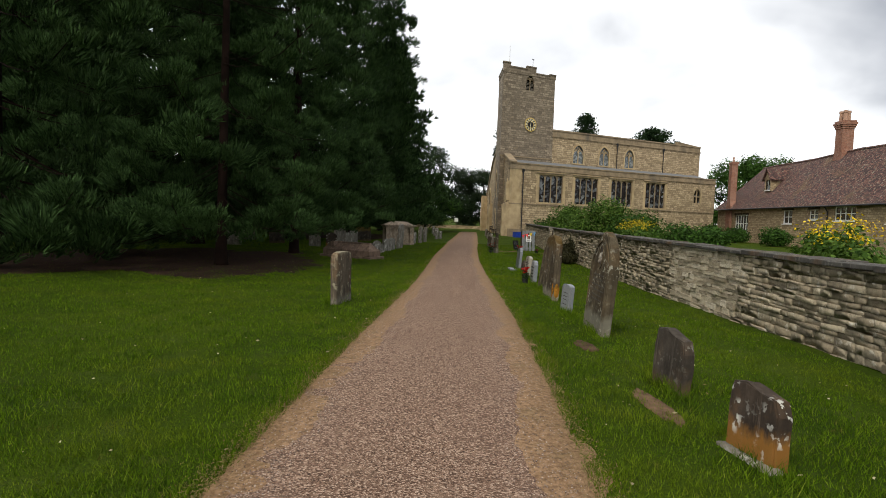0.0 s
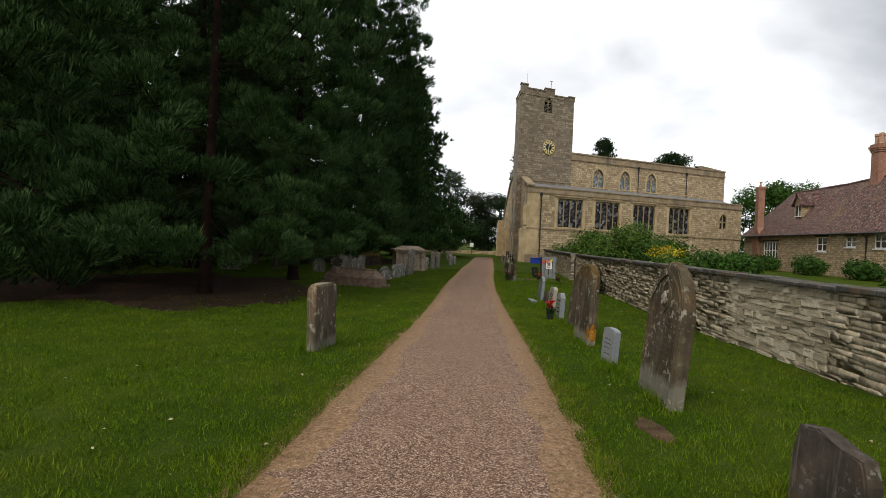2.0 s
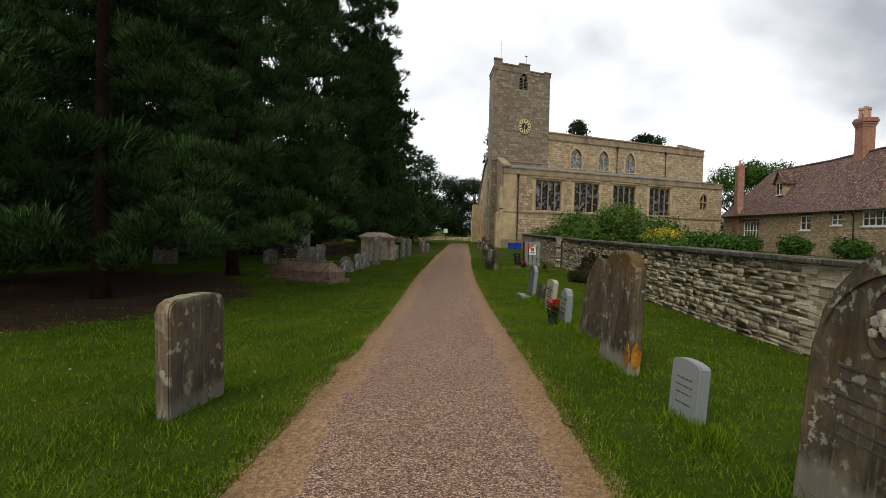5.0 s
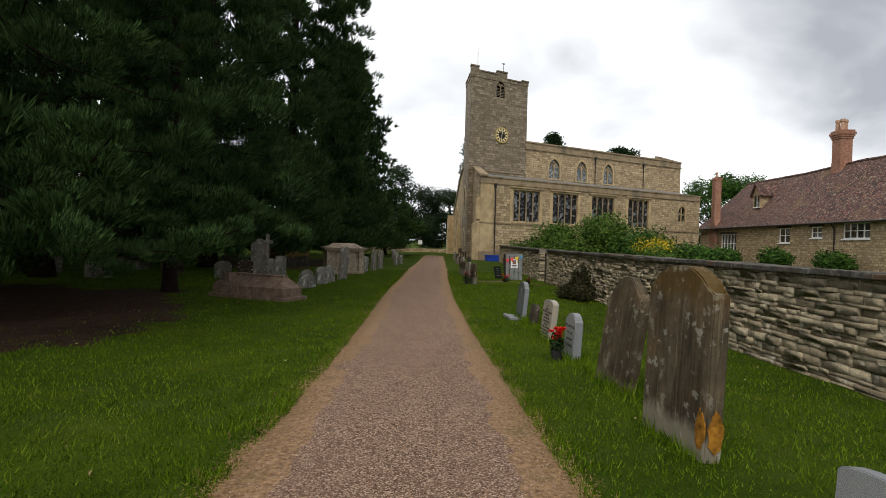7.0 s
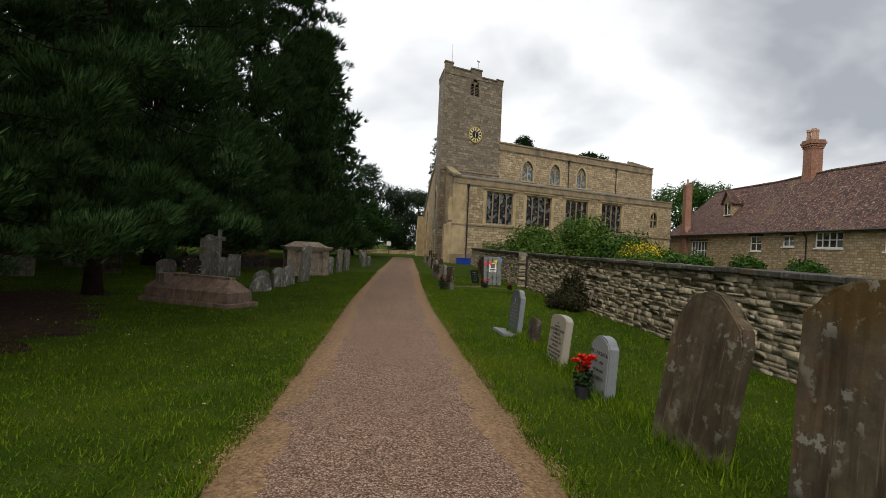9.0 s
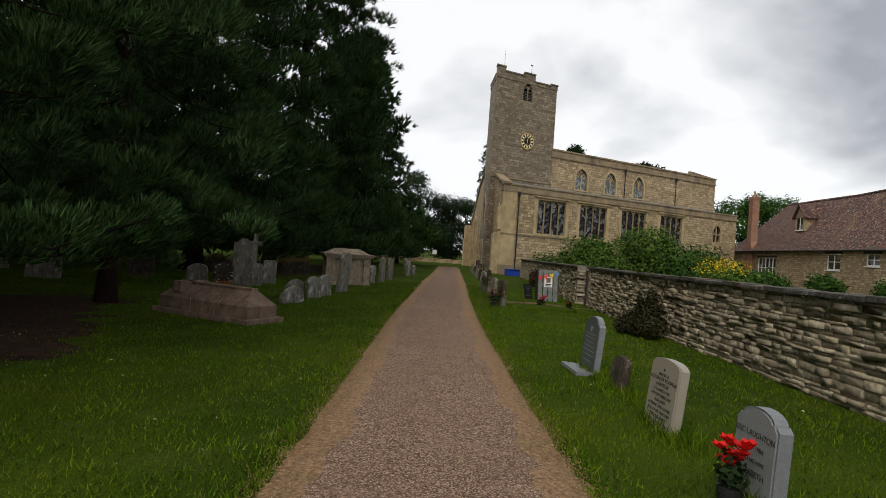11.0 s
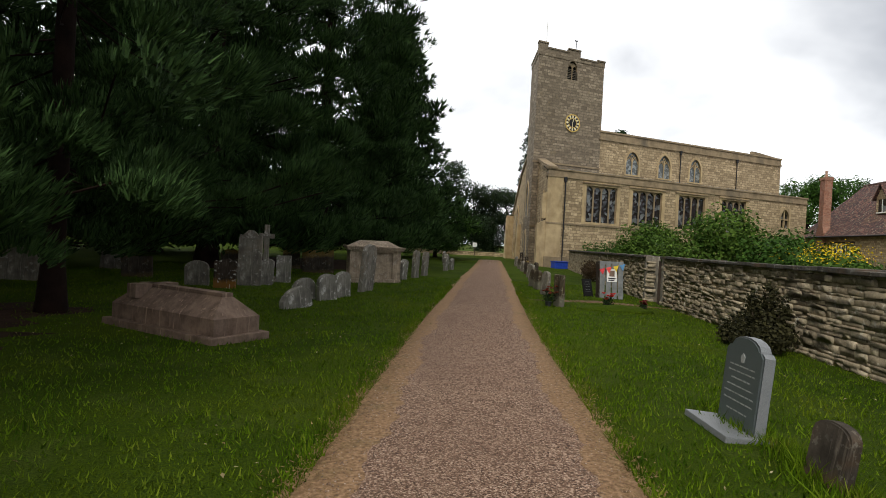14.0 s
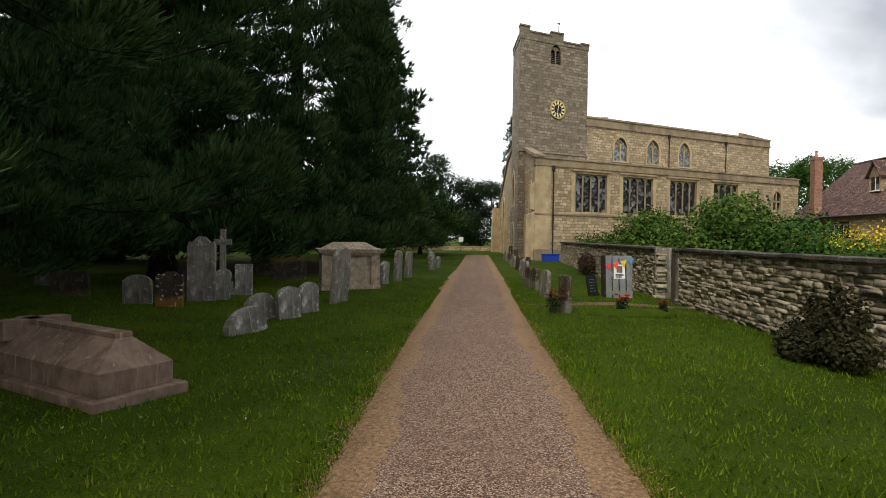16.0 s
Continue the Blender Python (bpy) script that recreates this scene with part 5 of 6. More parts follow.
GR_GREY = grave("grey_headstone", (0.22, 0.20, 0.165), (0.48, 0.47, 0.42), 0.6, 0.2)
GR_PALE = grave("pale_headstone", (0.24, 0.225, 0.19), (0.62, 0.61, 0.56), 1.0, 0.1, spot=9.0)
GR_TAN = grave("tan_tombstone", (0.33, 0.26, 0.19), (0.46, 0.43, 0.37), 0.3, 0.05, streak=0.35)
GR_PINK = grave("pink_tombstone", (0.20, 0.14, 0.105), (0.28, 0.24, 0.2), 0.1, 0.05, streak=0.3)


def granite(name, c, speck):
    m = Mat(name, 0.45)
    n = m.mix(m.ramp(m.noise(220, 2), [(0.45, 0.0), (0.6, 0.8)]), c, speck)
    return m.colour(m.mix(m.ramp(m.noise(3, 4), [(0.4, 0.0), (0.75, 0.3)]), n, tuple(v * 0.7 for v in c)))


GR_SLATE = granite("polished_slate", (0.062, 0.078, 0.078), (0.085, 0.10, 0.10))
GR_GRANITE = granite("grey_granite", (0.15, 0.16, 0.165), (0.29, 0.30, 0.305))
GR_LIME = granite("pale_limestone", (0.25, 0.225, 0.18), (0.32, 0.29, 0.24))
GR_SIDE = granite("rough_grey_side", (0.14, 0.15, 0.16), (0.24, 0.25, 0.26))
M_LETTER = plain("dark_letters", (0.05, 0.045, 0.04), 0.8)
M_LETTERWHITE = plain("pale_letters", (0.24, 0.25, 0.24), 0.7)


def letters(parent, lines, top, size, gap, front, material, w):
    """Inscription lines centred on the front face, smaller where a line is long."""
    for k, (line, f) in enumerate(lines):
        cu = bpy.data.curves.new("inscription", "FONT")
        cu.body, cu.align_x, cu.size, cu.extrude = line, "CENTER", size * f, 0.0015
        cu.materials.append(material)
        ob = new("inscription", cu)
        ob.parent = parent
        ob.matrix_basis = pose(0, front - 0.002, top - k * gap, 90, 0, 0)
        bpy.context.view_layer.update()
        wide = ob.dimensions.x
        if wide > w * 0.9:
            ob.scale.x = w * 0.9 / wide


def bars(parent, front, w, rows, material, rng):
    """Lines of writing too worn to read."""
    for z in rows:
        bm = bmesh.new()
        ww = w * rng.uniform(0.45, 0.75)
        x = -ww / 2
        while x < ww / 2:
            q = rng.uniform(0.03, 0.09)
            box(bm, x, min(x + q, ww / 2), front - 0.002, front + 0.01, z, z + 0.011)
            x += q + 0.014
        part("worn_line", bm, material, parent)


def gravestone(kind, x, y, w, h, t, material, turn, label, lean_back=0.0, lean_side=0.0, carve="", group="gravestones", side=None, z=None, seed=0):
    """A headstone with its foot in the turf; turn -90 faces the path from its right side, 90 from its left."""
    z0 = (ground_z(x, y) if z is None else z) - 0.06
    ob = thing("gravestone", label, "gravestone", pose(x, y, z0, 0, 0, turn) @ pose(0, 0, 0, -lean_back, lean_side, 0), group)
    bm = bmesh.new()
    prism(bm, outline_of(kind, w, h + 0.06), -t / 2, t / 2)
    bmesh.ops.bevel(bm, geom=[ed for ed in bm.edges if abs(ed.verts[0].co.y - ed.verts[1].co.y) < 1e-5], offset=min(0.012, t * 0.12), segments=2, affect="EDGES")
    rough = 0.0 if material in (GR_SLATE, GR_GRANITE, GR_LIME) else 0.012
    if rough:
        bmesh.ops.subdivide_edges(bm, edges=[ed for ed in bm.edges if ed.calc_length() > 0.12], cuts=2, use_grid_fill=True)
        for v in bm.verts:
            v.co += rough * Vector((noise.noise(v.co * 6 + Vector((seed, 0, 0))), noise.noise(v.co * 6 + Vector((0, seed, 9))), noise.noise(v.co * 7 + Vector((5, 0, seed)))))
    slab = part("slab", bm, material, ob)
    if side:
        bm = bmesh.new()
        prism(bm, outline_of(kind, w * 1.004, h + 0.063), -t / 2 + 0.012, t / 2 - 0.004)
        part("rough_edge", bm, side, ob)
    front = -t / 2
    rng = random.Random(seed)
    if carve == "gothic":
        bm = bmesh.new()
        o1, o2 = arch_outline(-w * 0.47, w * 0.47, h * 0.06, h * 0.62, h * 0.975), arch_outline(-w * 0.445, w * 0.445, h * 0.06, h * 0.62, h * 0.945)
        for i in range(len(o1) - 1):
            prism(bm, [o1[i], o1[i + 1], o2[i + 1], o2[i]], front - 0.014, front + 0.005)
        part("moulding", bm, material, ob)

        def vesica(rx, rz):
            return [(rx * math.sin(q) * abs(math.sin(q)) ** 0.25, h * 0.79 - rz * math.cos(q)) for q in (k * math.tau / 20 for k in range(20))]
        bm = bmesh.new()
        o1, o2 = vesica(0.115, 0.175), vesica(0.09, 0.145)
        for i in range(20):
            prism(bm, [o1[i], o1[(i + 1) % 20], o2[(i + 1) % 20], o2[i]], front - 0.012, front + 0.004)
        part("niche_rim", bm, material, ob)
        # no recess is cut: the niche's shadow is a plate in dark timber colour
        bm = bmesh.new()
        prism(bm, o2, front - 0.003, front + 0.004)
        part("niche", bm, M_TIMBER, ob, "flat niche ground, coloured dark for a recess's shadow")
        bm = bmesh.new()
        for k in range(9):
            q = k * 2.4
            r = 0.012 + 0.02 * (k % 4)
            g = bmesh.ops.create_icosphere(bm, subdivisions=1, radius=0.026 + 0.006 * (k % 3), matrix=pose(r * math.sin(q), front - 0.006, h * 0.775 + 1.5 * r * math.cos(q)))
            for v in g["verts"]:
                v.co.y = front - 0.004 + (v.co.y - front) * 0.6
        part("relief", bm, GR_GREY, ob, "worn pale carved relief")
        bars(ob, front, w * 1.05, [h * f for f in (0.60, 0.555, 0.50, 0.45, 0.40, 0.36)], M_LETTER, rng)
    return ob


S1 = gravestone("broken", 2.6, 3.74, 0.46, 0.50, 0.12, GR_RUST, -78, "small dark broken headstone blotched with white and orange lichen", 4, -2, seed=1)
bm = bmesh.new()
box(bm, -0.26, 0.26, -0.12, 0.0, -0.02, 0.09, 0.02)
part("footing", bm, GR_GREY, S1, "pale stone footing")
gravestone("broken", 2.56, 5.28, 0.52, 0.56, 0.11, GR_DARK, -80, "dark weathered headstone with yellow lichen on top", 3, 2, seed=2)
gravestone("gothic", 2.44, 7.98, 0.98, 1.44, 0.13, GR_BROWN, -88, "tall pointed brown headstone with carved moulding and quatrefoil", 5, 0, "gothic", seed=3)
W = gravestone("segment", 2.32, 9.85, 0.40, 0.50, 0.09, GR_GRANITE, -80, "small pale grey granite headstone", 4, 0, seed=4, side=GR_SIDE)
bars(W, -0.045, 0.4, [0.4, 0.34, 0.28, 0.2], M_LETTER, random.Random(4))
D1 = gravestone("domed", 2.3, 11.75, 0.90, 1.34, 0.13, GR_ALGAE, -84, "tall brown headstone with domed top and an orange lichen patch", 2, 0, seed=5)
LICHEN_ORANGE = plain("orange_lichen", (0.24, 0.11, 0.015), 0.95, vary=0.6, scale=18, bump=0.8)
bm = bmesh.new()
ragged = [(0.39 + (0.062 + 0.02 * noise.noise((q * 2, 1.3, 0))) * math.cos(q), 0.27 + (0.13 + 0.07 * noise.noise((q * 3, 4.1, 0))) * math.sin(q)) for q in (k * math.tau / 28 for k in range(28))]
prism(bm, [(min(p, 0.447), q) for p, q in ragged], -0.0705, -0.06)
part("lichen_patch", bm, LICHEN_ORANGE, D1, "bright orange lichen patch")
bm = bmesh.new()
bm.faces.new([bm.verts.new((0.4635, 0.0 + (0.055 + 0.03 * noise.noise((q * 3, 7.7, 0))) * math.cos(q), 0.27 + (0.14 + 0.06 * noise.noise((q * 2, 2.7, 0))) * math.sin(q))) for q in (k * math.tau / 28 for k in range(28))])
part("lichen_patch", bm, LICHEN_ORANGE, D1)
B2 = gravestone("lopsided", 2.36, 13.5, 0.78, 1.2, 0.11, GR_LEAN, -84, "leaning brown headstone with a worn lopsided top", 7, 5, seed=6)
E1 = gravestone("shoulder", 2.30, 15.12, 0.44, 0.62, 0.11, GR_GRANITE, -86, "grey granite headstone with shaped shoulders", 3, 0, seed=7, side=GR_SIDE)
letters(E1, [("ERIC LAUGHTON", 1.0), ("1921 - 1984", 0.8), ("AND HIS WIFE", 0.7), ("ELIZABETH", 1.0)], 0.49, 0.056, 0.085, -0.055, M_LETTER, 0.46)
E2 = gravestone("segment", 2.27, 16.72, 0.58, 0.66, 0.1, GR_LIME, -86, "pale limestone headstone with a full inscription", 6, 0, seed=8)
letters(E2, [("IN", 0.7), ("MEMORY OF", 0.7), ("ALEXANDER RODMAN", 1.0), ("HARRISON", 1.0), ("17TH MARCH 1921", 0.8), ("27TH SEPTEMBER 1993", 0.8), ("A BELOVED", 0.8), ("HUSBAND AND FATHER", 0.8), ("ALSO OF HIS DEAR WIFE", 0.8), ("PAULINE MARY", 0.9), ("29TH OCTOBER 1998", 0.8)], 0.60, 0.052, 0.050, -0.05, M_LETTER, 0.60)
gravestone("round", 2.26, 18.12, 0.32, 0.43, 0.1, GR_DARK, -82, "very small dark worn headstone", 8, 3, seed=9)
F1 = gravestone("shoulder", 2.2, 19.2, 0.56, 0.76, 0.1, GR_SLATE, -85, "polished dark slate headstone with pale inscription", 5, 0, seed=10, side=GR_SIDE)
bm = bmesh.new()
box(bm, -0.36, 0.36, -0.3, 0.08, 0.03, 0.085, 0.008)
part("base", bm, GR_SIDE, F1, "flat grey granite base slab")
bm = bmesh.new()
prism(bm, [(-0.03, 0.66), (0, 0.69), (0.03, 0.66), (0.02, 0.61), (-0.02, 0.61)], -0.056, -0.045)
part("emblem", bm, M_LETTERWHITE, F1)
bars(F1, -0.05, 0.6, [0.57, 0.52, 0.46, 0.40, 0.34, 0.28, 0.2], M_LETTERWHITE, random.Random(10))
gravestone("soft", -1.7, 9.76, 0.78, 0.92, 0.12, GR_SQUAT, 84, "squat brown-grey headstone with rounded corners and pale lichen", 1, 0, seed=11)

# left of the path, further on
for k, (x, y, w, h, lean, side_) in enumerate(((-3.66, 25.0, 0.75, 0.42, -6, -16), (-4.0, 26.4, 0.62, 0.5, -4, -9), (-3.55, 26.6, 0.55, 0.6, -4, -7), (-3.45, 27.5, 0.5, 0.62, -3, -5))):
    gravestone("round", x, y, w, h, 0.12, GR_PALE, 62, "low pale headstone crusted with white lichen, leaning", lean, side_, seed=20 + k)
gravestone("round", -3.32, 29.4, 0.75, 1.3, 0.12, GR_GREY, 78, "tall narrow leaning grey headstone before the chest tomb", -6, -4, seed=25)
for k, (x, y, w, h, kind, mt, lab) in enumerate(((-7.6, 28.4, 0.6, 0.65, "round", GR_GREY, "low grey round-topped headstone"), (-6.65, 28.0, 0.55, 0.75, "scroll", GR_RUST, "lichen-blotched headstone with scrolled top"), (-6.45, 29.0, 0.62, 1.5, "scroll", GR_GREY, "tall grey ornate headstone"), (-6.1, 29.3, 0.36, 0.72, "round", GR_PALE, "narrow pale lichened headstone"), (-5.95, 30.2, 0.42, 0.78, "flat", GR_PALE, "square-topped pale lichened headstone"))):
    gravestone(kind, x, y, w, h, 0.13, mt, 14, lab, 1, (-2, 1, 0, 2, -1)[k], seed=30 + k)
for k, (x, y, w, h) in enumerate(((-11.4, 27.0, 0.9, 0.8), (-10.0, 29.5, 0.8, 0.6), (-12.6, 32.0, 0.7, 0.9), (-9.4, 34.0, 0.7, 0.8), (-14.5, 29.0, 0.8, 0.9), (-8.4, 37.5, 0.7, 1.0), (-15.5, 36.0, 0.7, 1.1), (-6.6, 35.5, 1.2, 0.9))):
    gravestone(("round", "flat", "gothic")[k % 3], x, y, w, h, 0.14, GR_DARK if k % 2 else GR_GREY, 10 + 9 * (k % 3), "weathered headstone standing in the tree shade", 1, (-1) ** k * 3, seed=40 + k)
for k, (x, y, h, mt) in enumerate(((-2.86, 35.9, 1.08, GR_GREY), (-2.68, 37.4, 1.0, GR_GREY), (-2.25, 42.9, 0.85, GR_PALE), (-2.05, 44.2, 0.6, GR_PALE), (-3.1, 34.4, 0.75, GR_PALE), (-3.3, 33.6, 0.5, GR_GREY), (-2.9, 50.0, 0.7, GR_GREY), (-3.5, 56.0, 0.8, GR_PALE))):
    gravestone("round", x, y, 0.55, h, 0.13, mt, 78, "weathered leaning headstone beside the path", -3, -3 + k, seed=50 + k)
# right of the path, further on
for k, (x, y, h, mt) in enumerate(((1.72, 31.4, 0.72, GR_GREY), (1.66, 33.4, 0.66, GR_BROWN), (1.6, 34.8, 0.62, GR_BROWN), (1.75, 37.6, 0.7, GR_GREY), (1.85, 40.5, 0.65, GR_PALE), (1.9, 43.5, 0.7, GR_DARK), (1.85, 46.5, 0.6, GR_GREY), (1.85, 50.0, 0.65, GR_BROWN), (1.8, 54.0, 0.7, GR_GREY), (2.5, 45.0, 0.6, GR_DARK))):
    gravestone("round", x, y, 0.5, h, 0.12, mt, -76, "small worn headstone in the row beside the path", 4, (-1) ** k * 3, seed=60 + k)
gravestone("flat", 1.78, 28.25, 0.34, 0.78, 0.14, GR_BROWN, -70, "narrow upright weathered stone by the side track", 0, 1, seed=71)

# stone cross
cross = thing("stone_cross", "grey stone memorial cross", "cross", pose(-6.55, 30.3, ground_z(-6.55, 30.3), 0, 0, 14))
bm = bmesh.new()
box(bm, -0.07, 0.07, -0.06, 0.06, 0.3, 1.68, 0.01)
box(bm, -0.21, 0.21, -0.06, 0.06, 1.28, 1.42, 0.01)
part("cross", bm, GR_GREY, cross)
bm = bmesh.new()
box(bm, -0.35, 0.35, -0.3, 0.3, -0.05, 0.15, 0.01)
box(bm, -0.22, 0.22, -0.2, 0.2, 0.15, 0.32, 0.01)
part("plinth", bm, GR_GREY, cross)

# coped ledger tomb
ledger = thing("ledger_tomb", "long low coped tomb of pinkish stone on a plinth", "tomb", pose(-4.25, 21.95, ground_z(-4.25, 21.95), 0, 0, 154))
bm = bmesh.new()
box(bm, -1.28, 1.24, -0.46, 0.46, -0.1, 0.10, 0.015)
part("plinth", bm, GR_PINK, ledger)
bm = bmesh.new()
box(bm, -1.18, 1.16, -0.36, 0.36, 0.10, 0.32, 0.01)
part("body", bm, GR_PINK, ledger)
bm = bmesh.new()
lo = [bm.verts.new((sx * 1.16, sy * 0.36, 0.32)) for sx, sy in ((-1, -1), (1, -1), (1, 1), (-1, 1))]
hi = [bm.verts.new((sx * 0.95, sy * 0.07, 0.58)) for sx, sy in ((-1, -1), (1, -1), (1, 1), (-1, 1))]
for k in range(4):
    bm.faces.new((lo[k], lo[(k + 1) % 4], hi[(k + 1) % 4], hi[k]))
bm.faces.new(hi)
bm.faces.new(lo[::-1])
part("coped_top", bm, GR_PINK, ledger, "steep sloping top")
bm = bmesh.new()
box(bm, -0.96, 0.96, -0.085, 0.085, 0.57, 0.62, 0.008)
part("ridge", bm, GR_PINK, ledger)
bm = bmesh.new()
prism(bm, [(0.62, 0.42), (0.84, 0.42), (0.84, 0.62), (0.62, 0.62)], -0.33, 0.33)
part("cross_arm", bm, GR_PINK, ledger)

# chest tomb
chest = thing("chest_tomb", "tan stone chest tomb with moulded lid and corner piers", "tomb", pose(-3.85, 32.7, ground_z(-3.85, 32.7), 0, 0, 20))
bm = bmesh.new()
box(bm, -0.85, 0.85, -0.6, 0.6, -0.1, 0.12, 0.02)
part("plinth", bm, GR_TAN, chest)
bm = bmesh.new()
box(bm, -0.72, 0.72, -0.48, 0.48, 0.12, 0.98, 0.01)
part("body", bm, GR_TAN, chest)
for sx in (-1, 1):
    for sy in (-1, 1):
        bm = bmesh.new()
        box(bm, sx * 0.7 - 0.13, sx * 0.7 + 0.13, sy * 0.47 - 0.1, sy * 0.47 + 0.1, 0.12, 0.98, 0.015)
        part("corner_pier", bm, GR_TAN, chest)
bm = bmesh.new()
for g, z0, z1 in ((0.0, 0.98, 1.05), (0.08, 1.05, 1.12), (0.12, 1.12, 1.17)):
    box(bm, -0.84 - g, 0.84 + g, -0.58 - g, 0.58 + g, z0, z1, 0.01)
lo = [bm.verts.new((sx * 0.8, sy * 0.55, 1.17)) for sx, sy in ((-1, -1), (1, -1), (1, 1), (-1, 1))]
hi = [bm.verts.new((sx * 0.45, sy * 0.25, 1.36)) for sx, sy in ((-1, -1), (1, -1), (1, 1), (-1, 1))]
for k in range(4):
    bm.faces.new((lo[k], lo[(k + 1) % 4], hi[(k + 1) % 4], hi[k]))
bm.faces.new(hi)
part("lid", bm, GR_TAN, chest, "moulded lid rising to a flat top")


# ---- flowers and small things ----
def flower_pot(x, y, h, n, seed, label, red=M_RED, r=0.16):
    rng = np.random.default_rng(seed)
    z0 = ground_z(x, y)
    ob = thing("flower_pot", label, "flowers", pose(x, y, z0), "grave flowers")
    bm = bmesh.new()
    tube(bm, [(0, 0, -0.02), (0, 0, 0.1), (0, 0, 0.13)], [0.06, 0.08, 0.085], 10)
    part("pot", bm, M_IRON, ob, "small dark pot")
    pts = leaf_points(rng, [(0, 0, h * 0.55, r * 0.8, r * 0.8, h * 0.4)], 220, 0.05)
    fo = new("foliage", arrays_mesh("foliage", pts, np.arange(len(pts)).reshape(-1, 4), M_LEAF_DARK))
    fo.parent = ob
    for k in range(n):
        bm = bmesh.new()
        a = rng.uniform(0, 6.28)
        p = Vector((r * math.cos(a) * rng.uniform(0.2, 1), r * math.sin(a) * rng.uniform(0.2, 1), h * rng.uniform(0.7, 1.15)))
        for j in range(9):
            q = j * 2.4
            d = Vector((math.cos(q), math.sin(q), 0.5 + 0.08 * j)).normalized()
            s = d.cross(Vector((0, 0, 1))).normalized() * 0.028
            bm.faces.new([bm.verts.new(v) for v in (p, p + d * 0.03 + s, p + d * 0.066, p + d * 0.03 - s)])
        part("bloom", bm, red, ob)
    return ob


flower_pot(2.07, 15.0, 0.38, 11, 1, "vivid red flowers in a dark pot before a headstone", r=0.11)
flower_pot(1.52, 28.1, 0.42, 12, 2, "wilted rusty red flowers against the upright stone", blades("rusty_petals", (0.16, 0.02, 0.015), (0.30, 0.07, 0.04)), 0.2)
flower_pot(2.98, 28.3, 0.32, 10, 3, "red flowers in a pot on a low grave mound")
flower_pot(3.85, 28.4, 0.24, 8, 4, "dark red flowers in a small pot on the grave mound", blades("dark_petals", (0.12, 0.02, 0.02), (0.25, 0.05, 0.05)), 0.1)
bm = bmesh.new()
bmesh.ops.create_uvsphere(bm, u_segments=20, v_segments=8, radius=1.0)
for v in bm.verts:
    v.co = Vector((v.co.x * 0.95, v.co.y * 0.4, v.co.z * 0.14 + 0.03 * noise.noise(v.co * 3)))
bm.transform(pose(3.1, 28.0, ground_z(3.1, 28.0), 0, 0, 8))
tagged(finish("grave_mound", bm, M_TURF, smooth=True), "low turfed grave mound with a rough edge", "mound")

# pallet sign by the gate
sign = thing("sign_board", "grey plank pallet stood up as a sign with poster and bunting", "sign", pose(3.75, 31.6, ground_z(3.75, 31.6), -6, 0, 8))
M_PLANK = plain("weathered_plank", (0.17, 0.18, 0.18), 0.85, vary=0.3, scale=5, bump=0.4)
for k in range(4):
    bm = bmesh.new()
    box(bm, -0.36 + k * 0.19, -0.36 + k * 0.19 + 0.15, -0.02, 0.0, 0.0, 1.12, 0.003)
    part("plank", bm, M_PLANK, sign)
for z in (0.1, 0.55, 1.05):
    bm = bmesh.new()
    box(bm, -0.38, 0.38, 0.0, 0.07, z, z + 0.09)
    part("batten", bm, M_PLANK, sign)
bm = bmesh.new()
box(bm, -0.38, -0.36, -0.02, 0.3, 0.0, 1.14)
part("side_frame", bm, M_TIMBER, sign)
bm = bmesh.new()
box(bm, -0.14, 0.16, -0.026, -0.022, 0.52, 0.9)
poster = part("poster", bm, M_WHITE, sign, "white paper poster")
for x0, x1, z0, z1, mt in ((-0.07, 0.09, 0.68, 0.86, GR_PINK), (-0.1, 0.12, 0.6, 0.64, M_IRON), (-0.1, 0.08, 0.55, 0.58, M_IRON)):
    bm = bmesh.new()
    box(bm, x0, x1, -0.03, -0.027, z0, z1)
    part("print", bm, mt, poster)
for k, (c, x) in enumerate((((0.6, 0.05, 0.06), -0.3), ((0.75, 0.09, 0.08), -0.1), ((0.75, 0.55, 0.05), 0.12), ((0.1, 0.25, 0.45), 0.32))):
    bm = bmesh.new()
    z = 0.88 + 0.05 * k
    prism(bm, [(x - 0.09, z), (x + 0.09, z + 0.05), (x + 0.02, z - 0.16)], -0.05, -0.044)
    part("pennant", bm, plain("bunting_cloth", c, 0.8), sign)
chalk = thing("chalkboard", "small black chalkboard leaning beside the sign", "sign", pose(3.1, 31.7, ground_z(3.1, 31.7), -14, 0, 40))
bm = bmesh.new()
box(bm, -0.2, 0.2, -0.015, 0.015, 0, 0.55)
part("board", bm, M_BLACK, chalk)
bars(chalk, -0.015, 0.36, [0.45, 0.38, 0.3, 0.22, 0.14], M_PLANK, random.Random(3))

# blue crate by the church wall
crate = thing("blue_crate", "bright blue plastic crate against the church wall", "crate", pose(5.25, 57.3, ground_z(5.25, 57.3), 0, 0, 28))
M_BLUE = plain("blue_plastic", (0.02, 0.06, 0.4), 0.45)
bm = bmesh.new()
wall_around(bm, -0.55, 0.55, -0.02, 0.5, -0.3, -0.25, [])
box(bm, -0.55, 0.55, 0.25, 0.3, -0.02, 0.5)
box(bm, -0.55, -0.5, -0.25, 0.25, -0.02, 0.5)
box(bm, 0.5, 0.55, -0.25, 0.25, -0.02, 0.5)
box(bm, -0.5, 0.5, -0.25, 0.25, -0.02, 0.03)
part("tub", bm, M_BLUE, crate)
bm = bmesh.new()
box(bm, -0.6, 0.6, -0.35, 0.35, 0.5, 0.56, 0.01)
part("lid", bm, M_BLUE, crate)

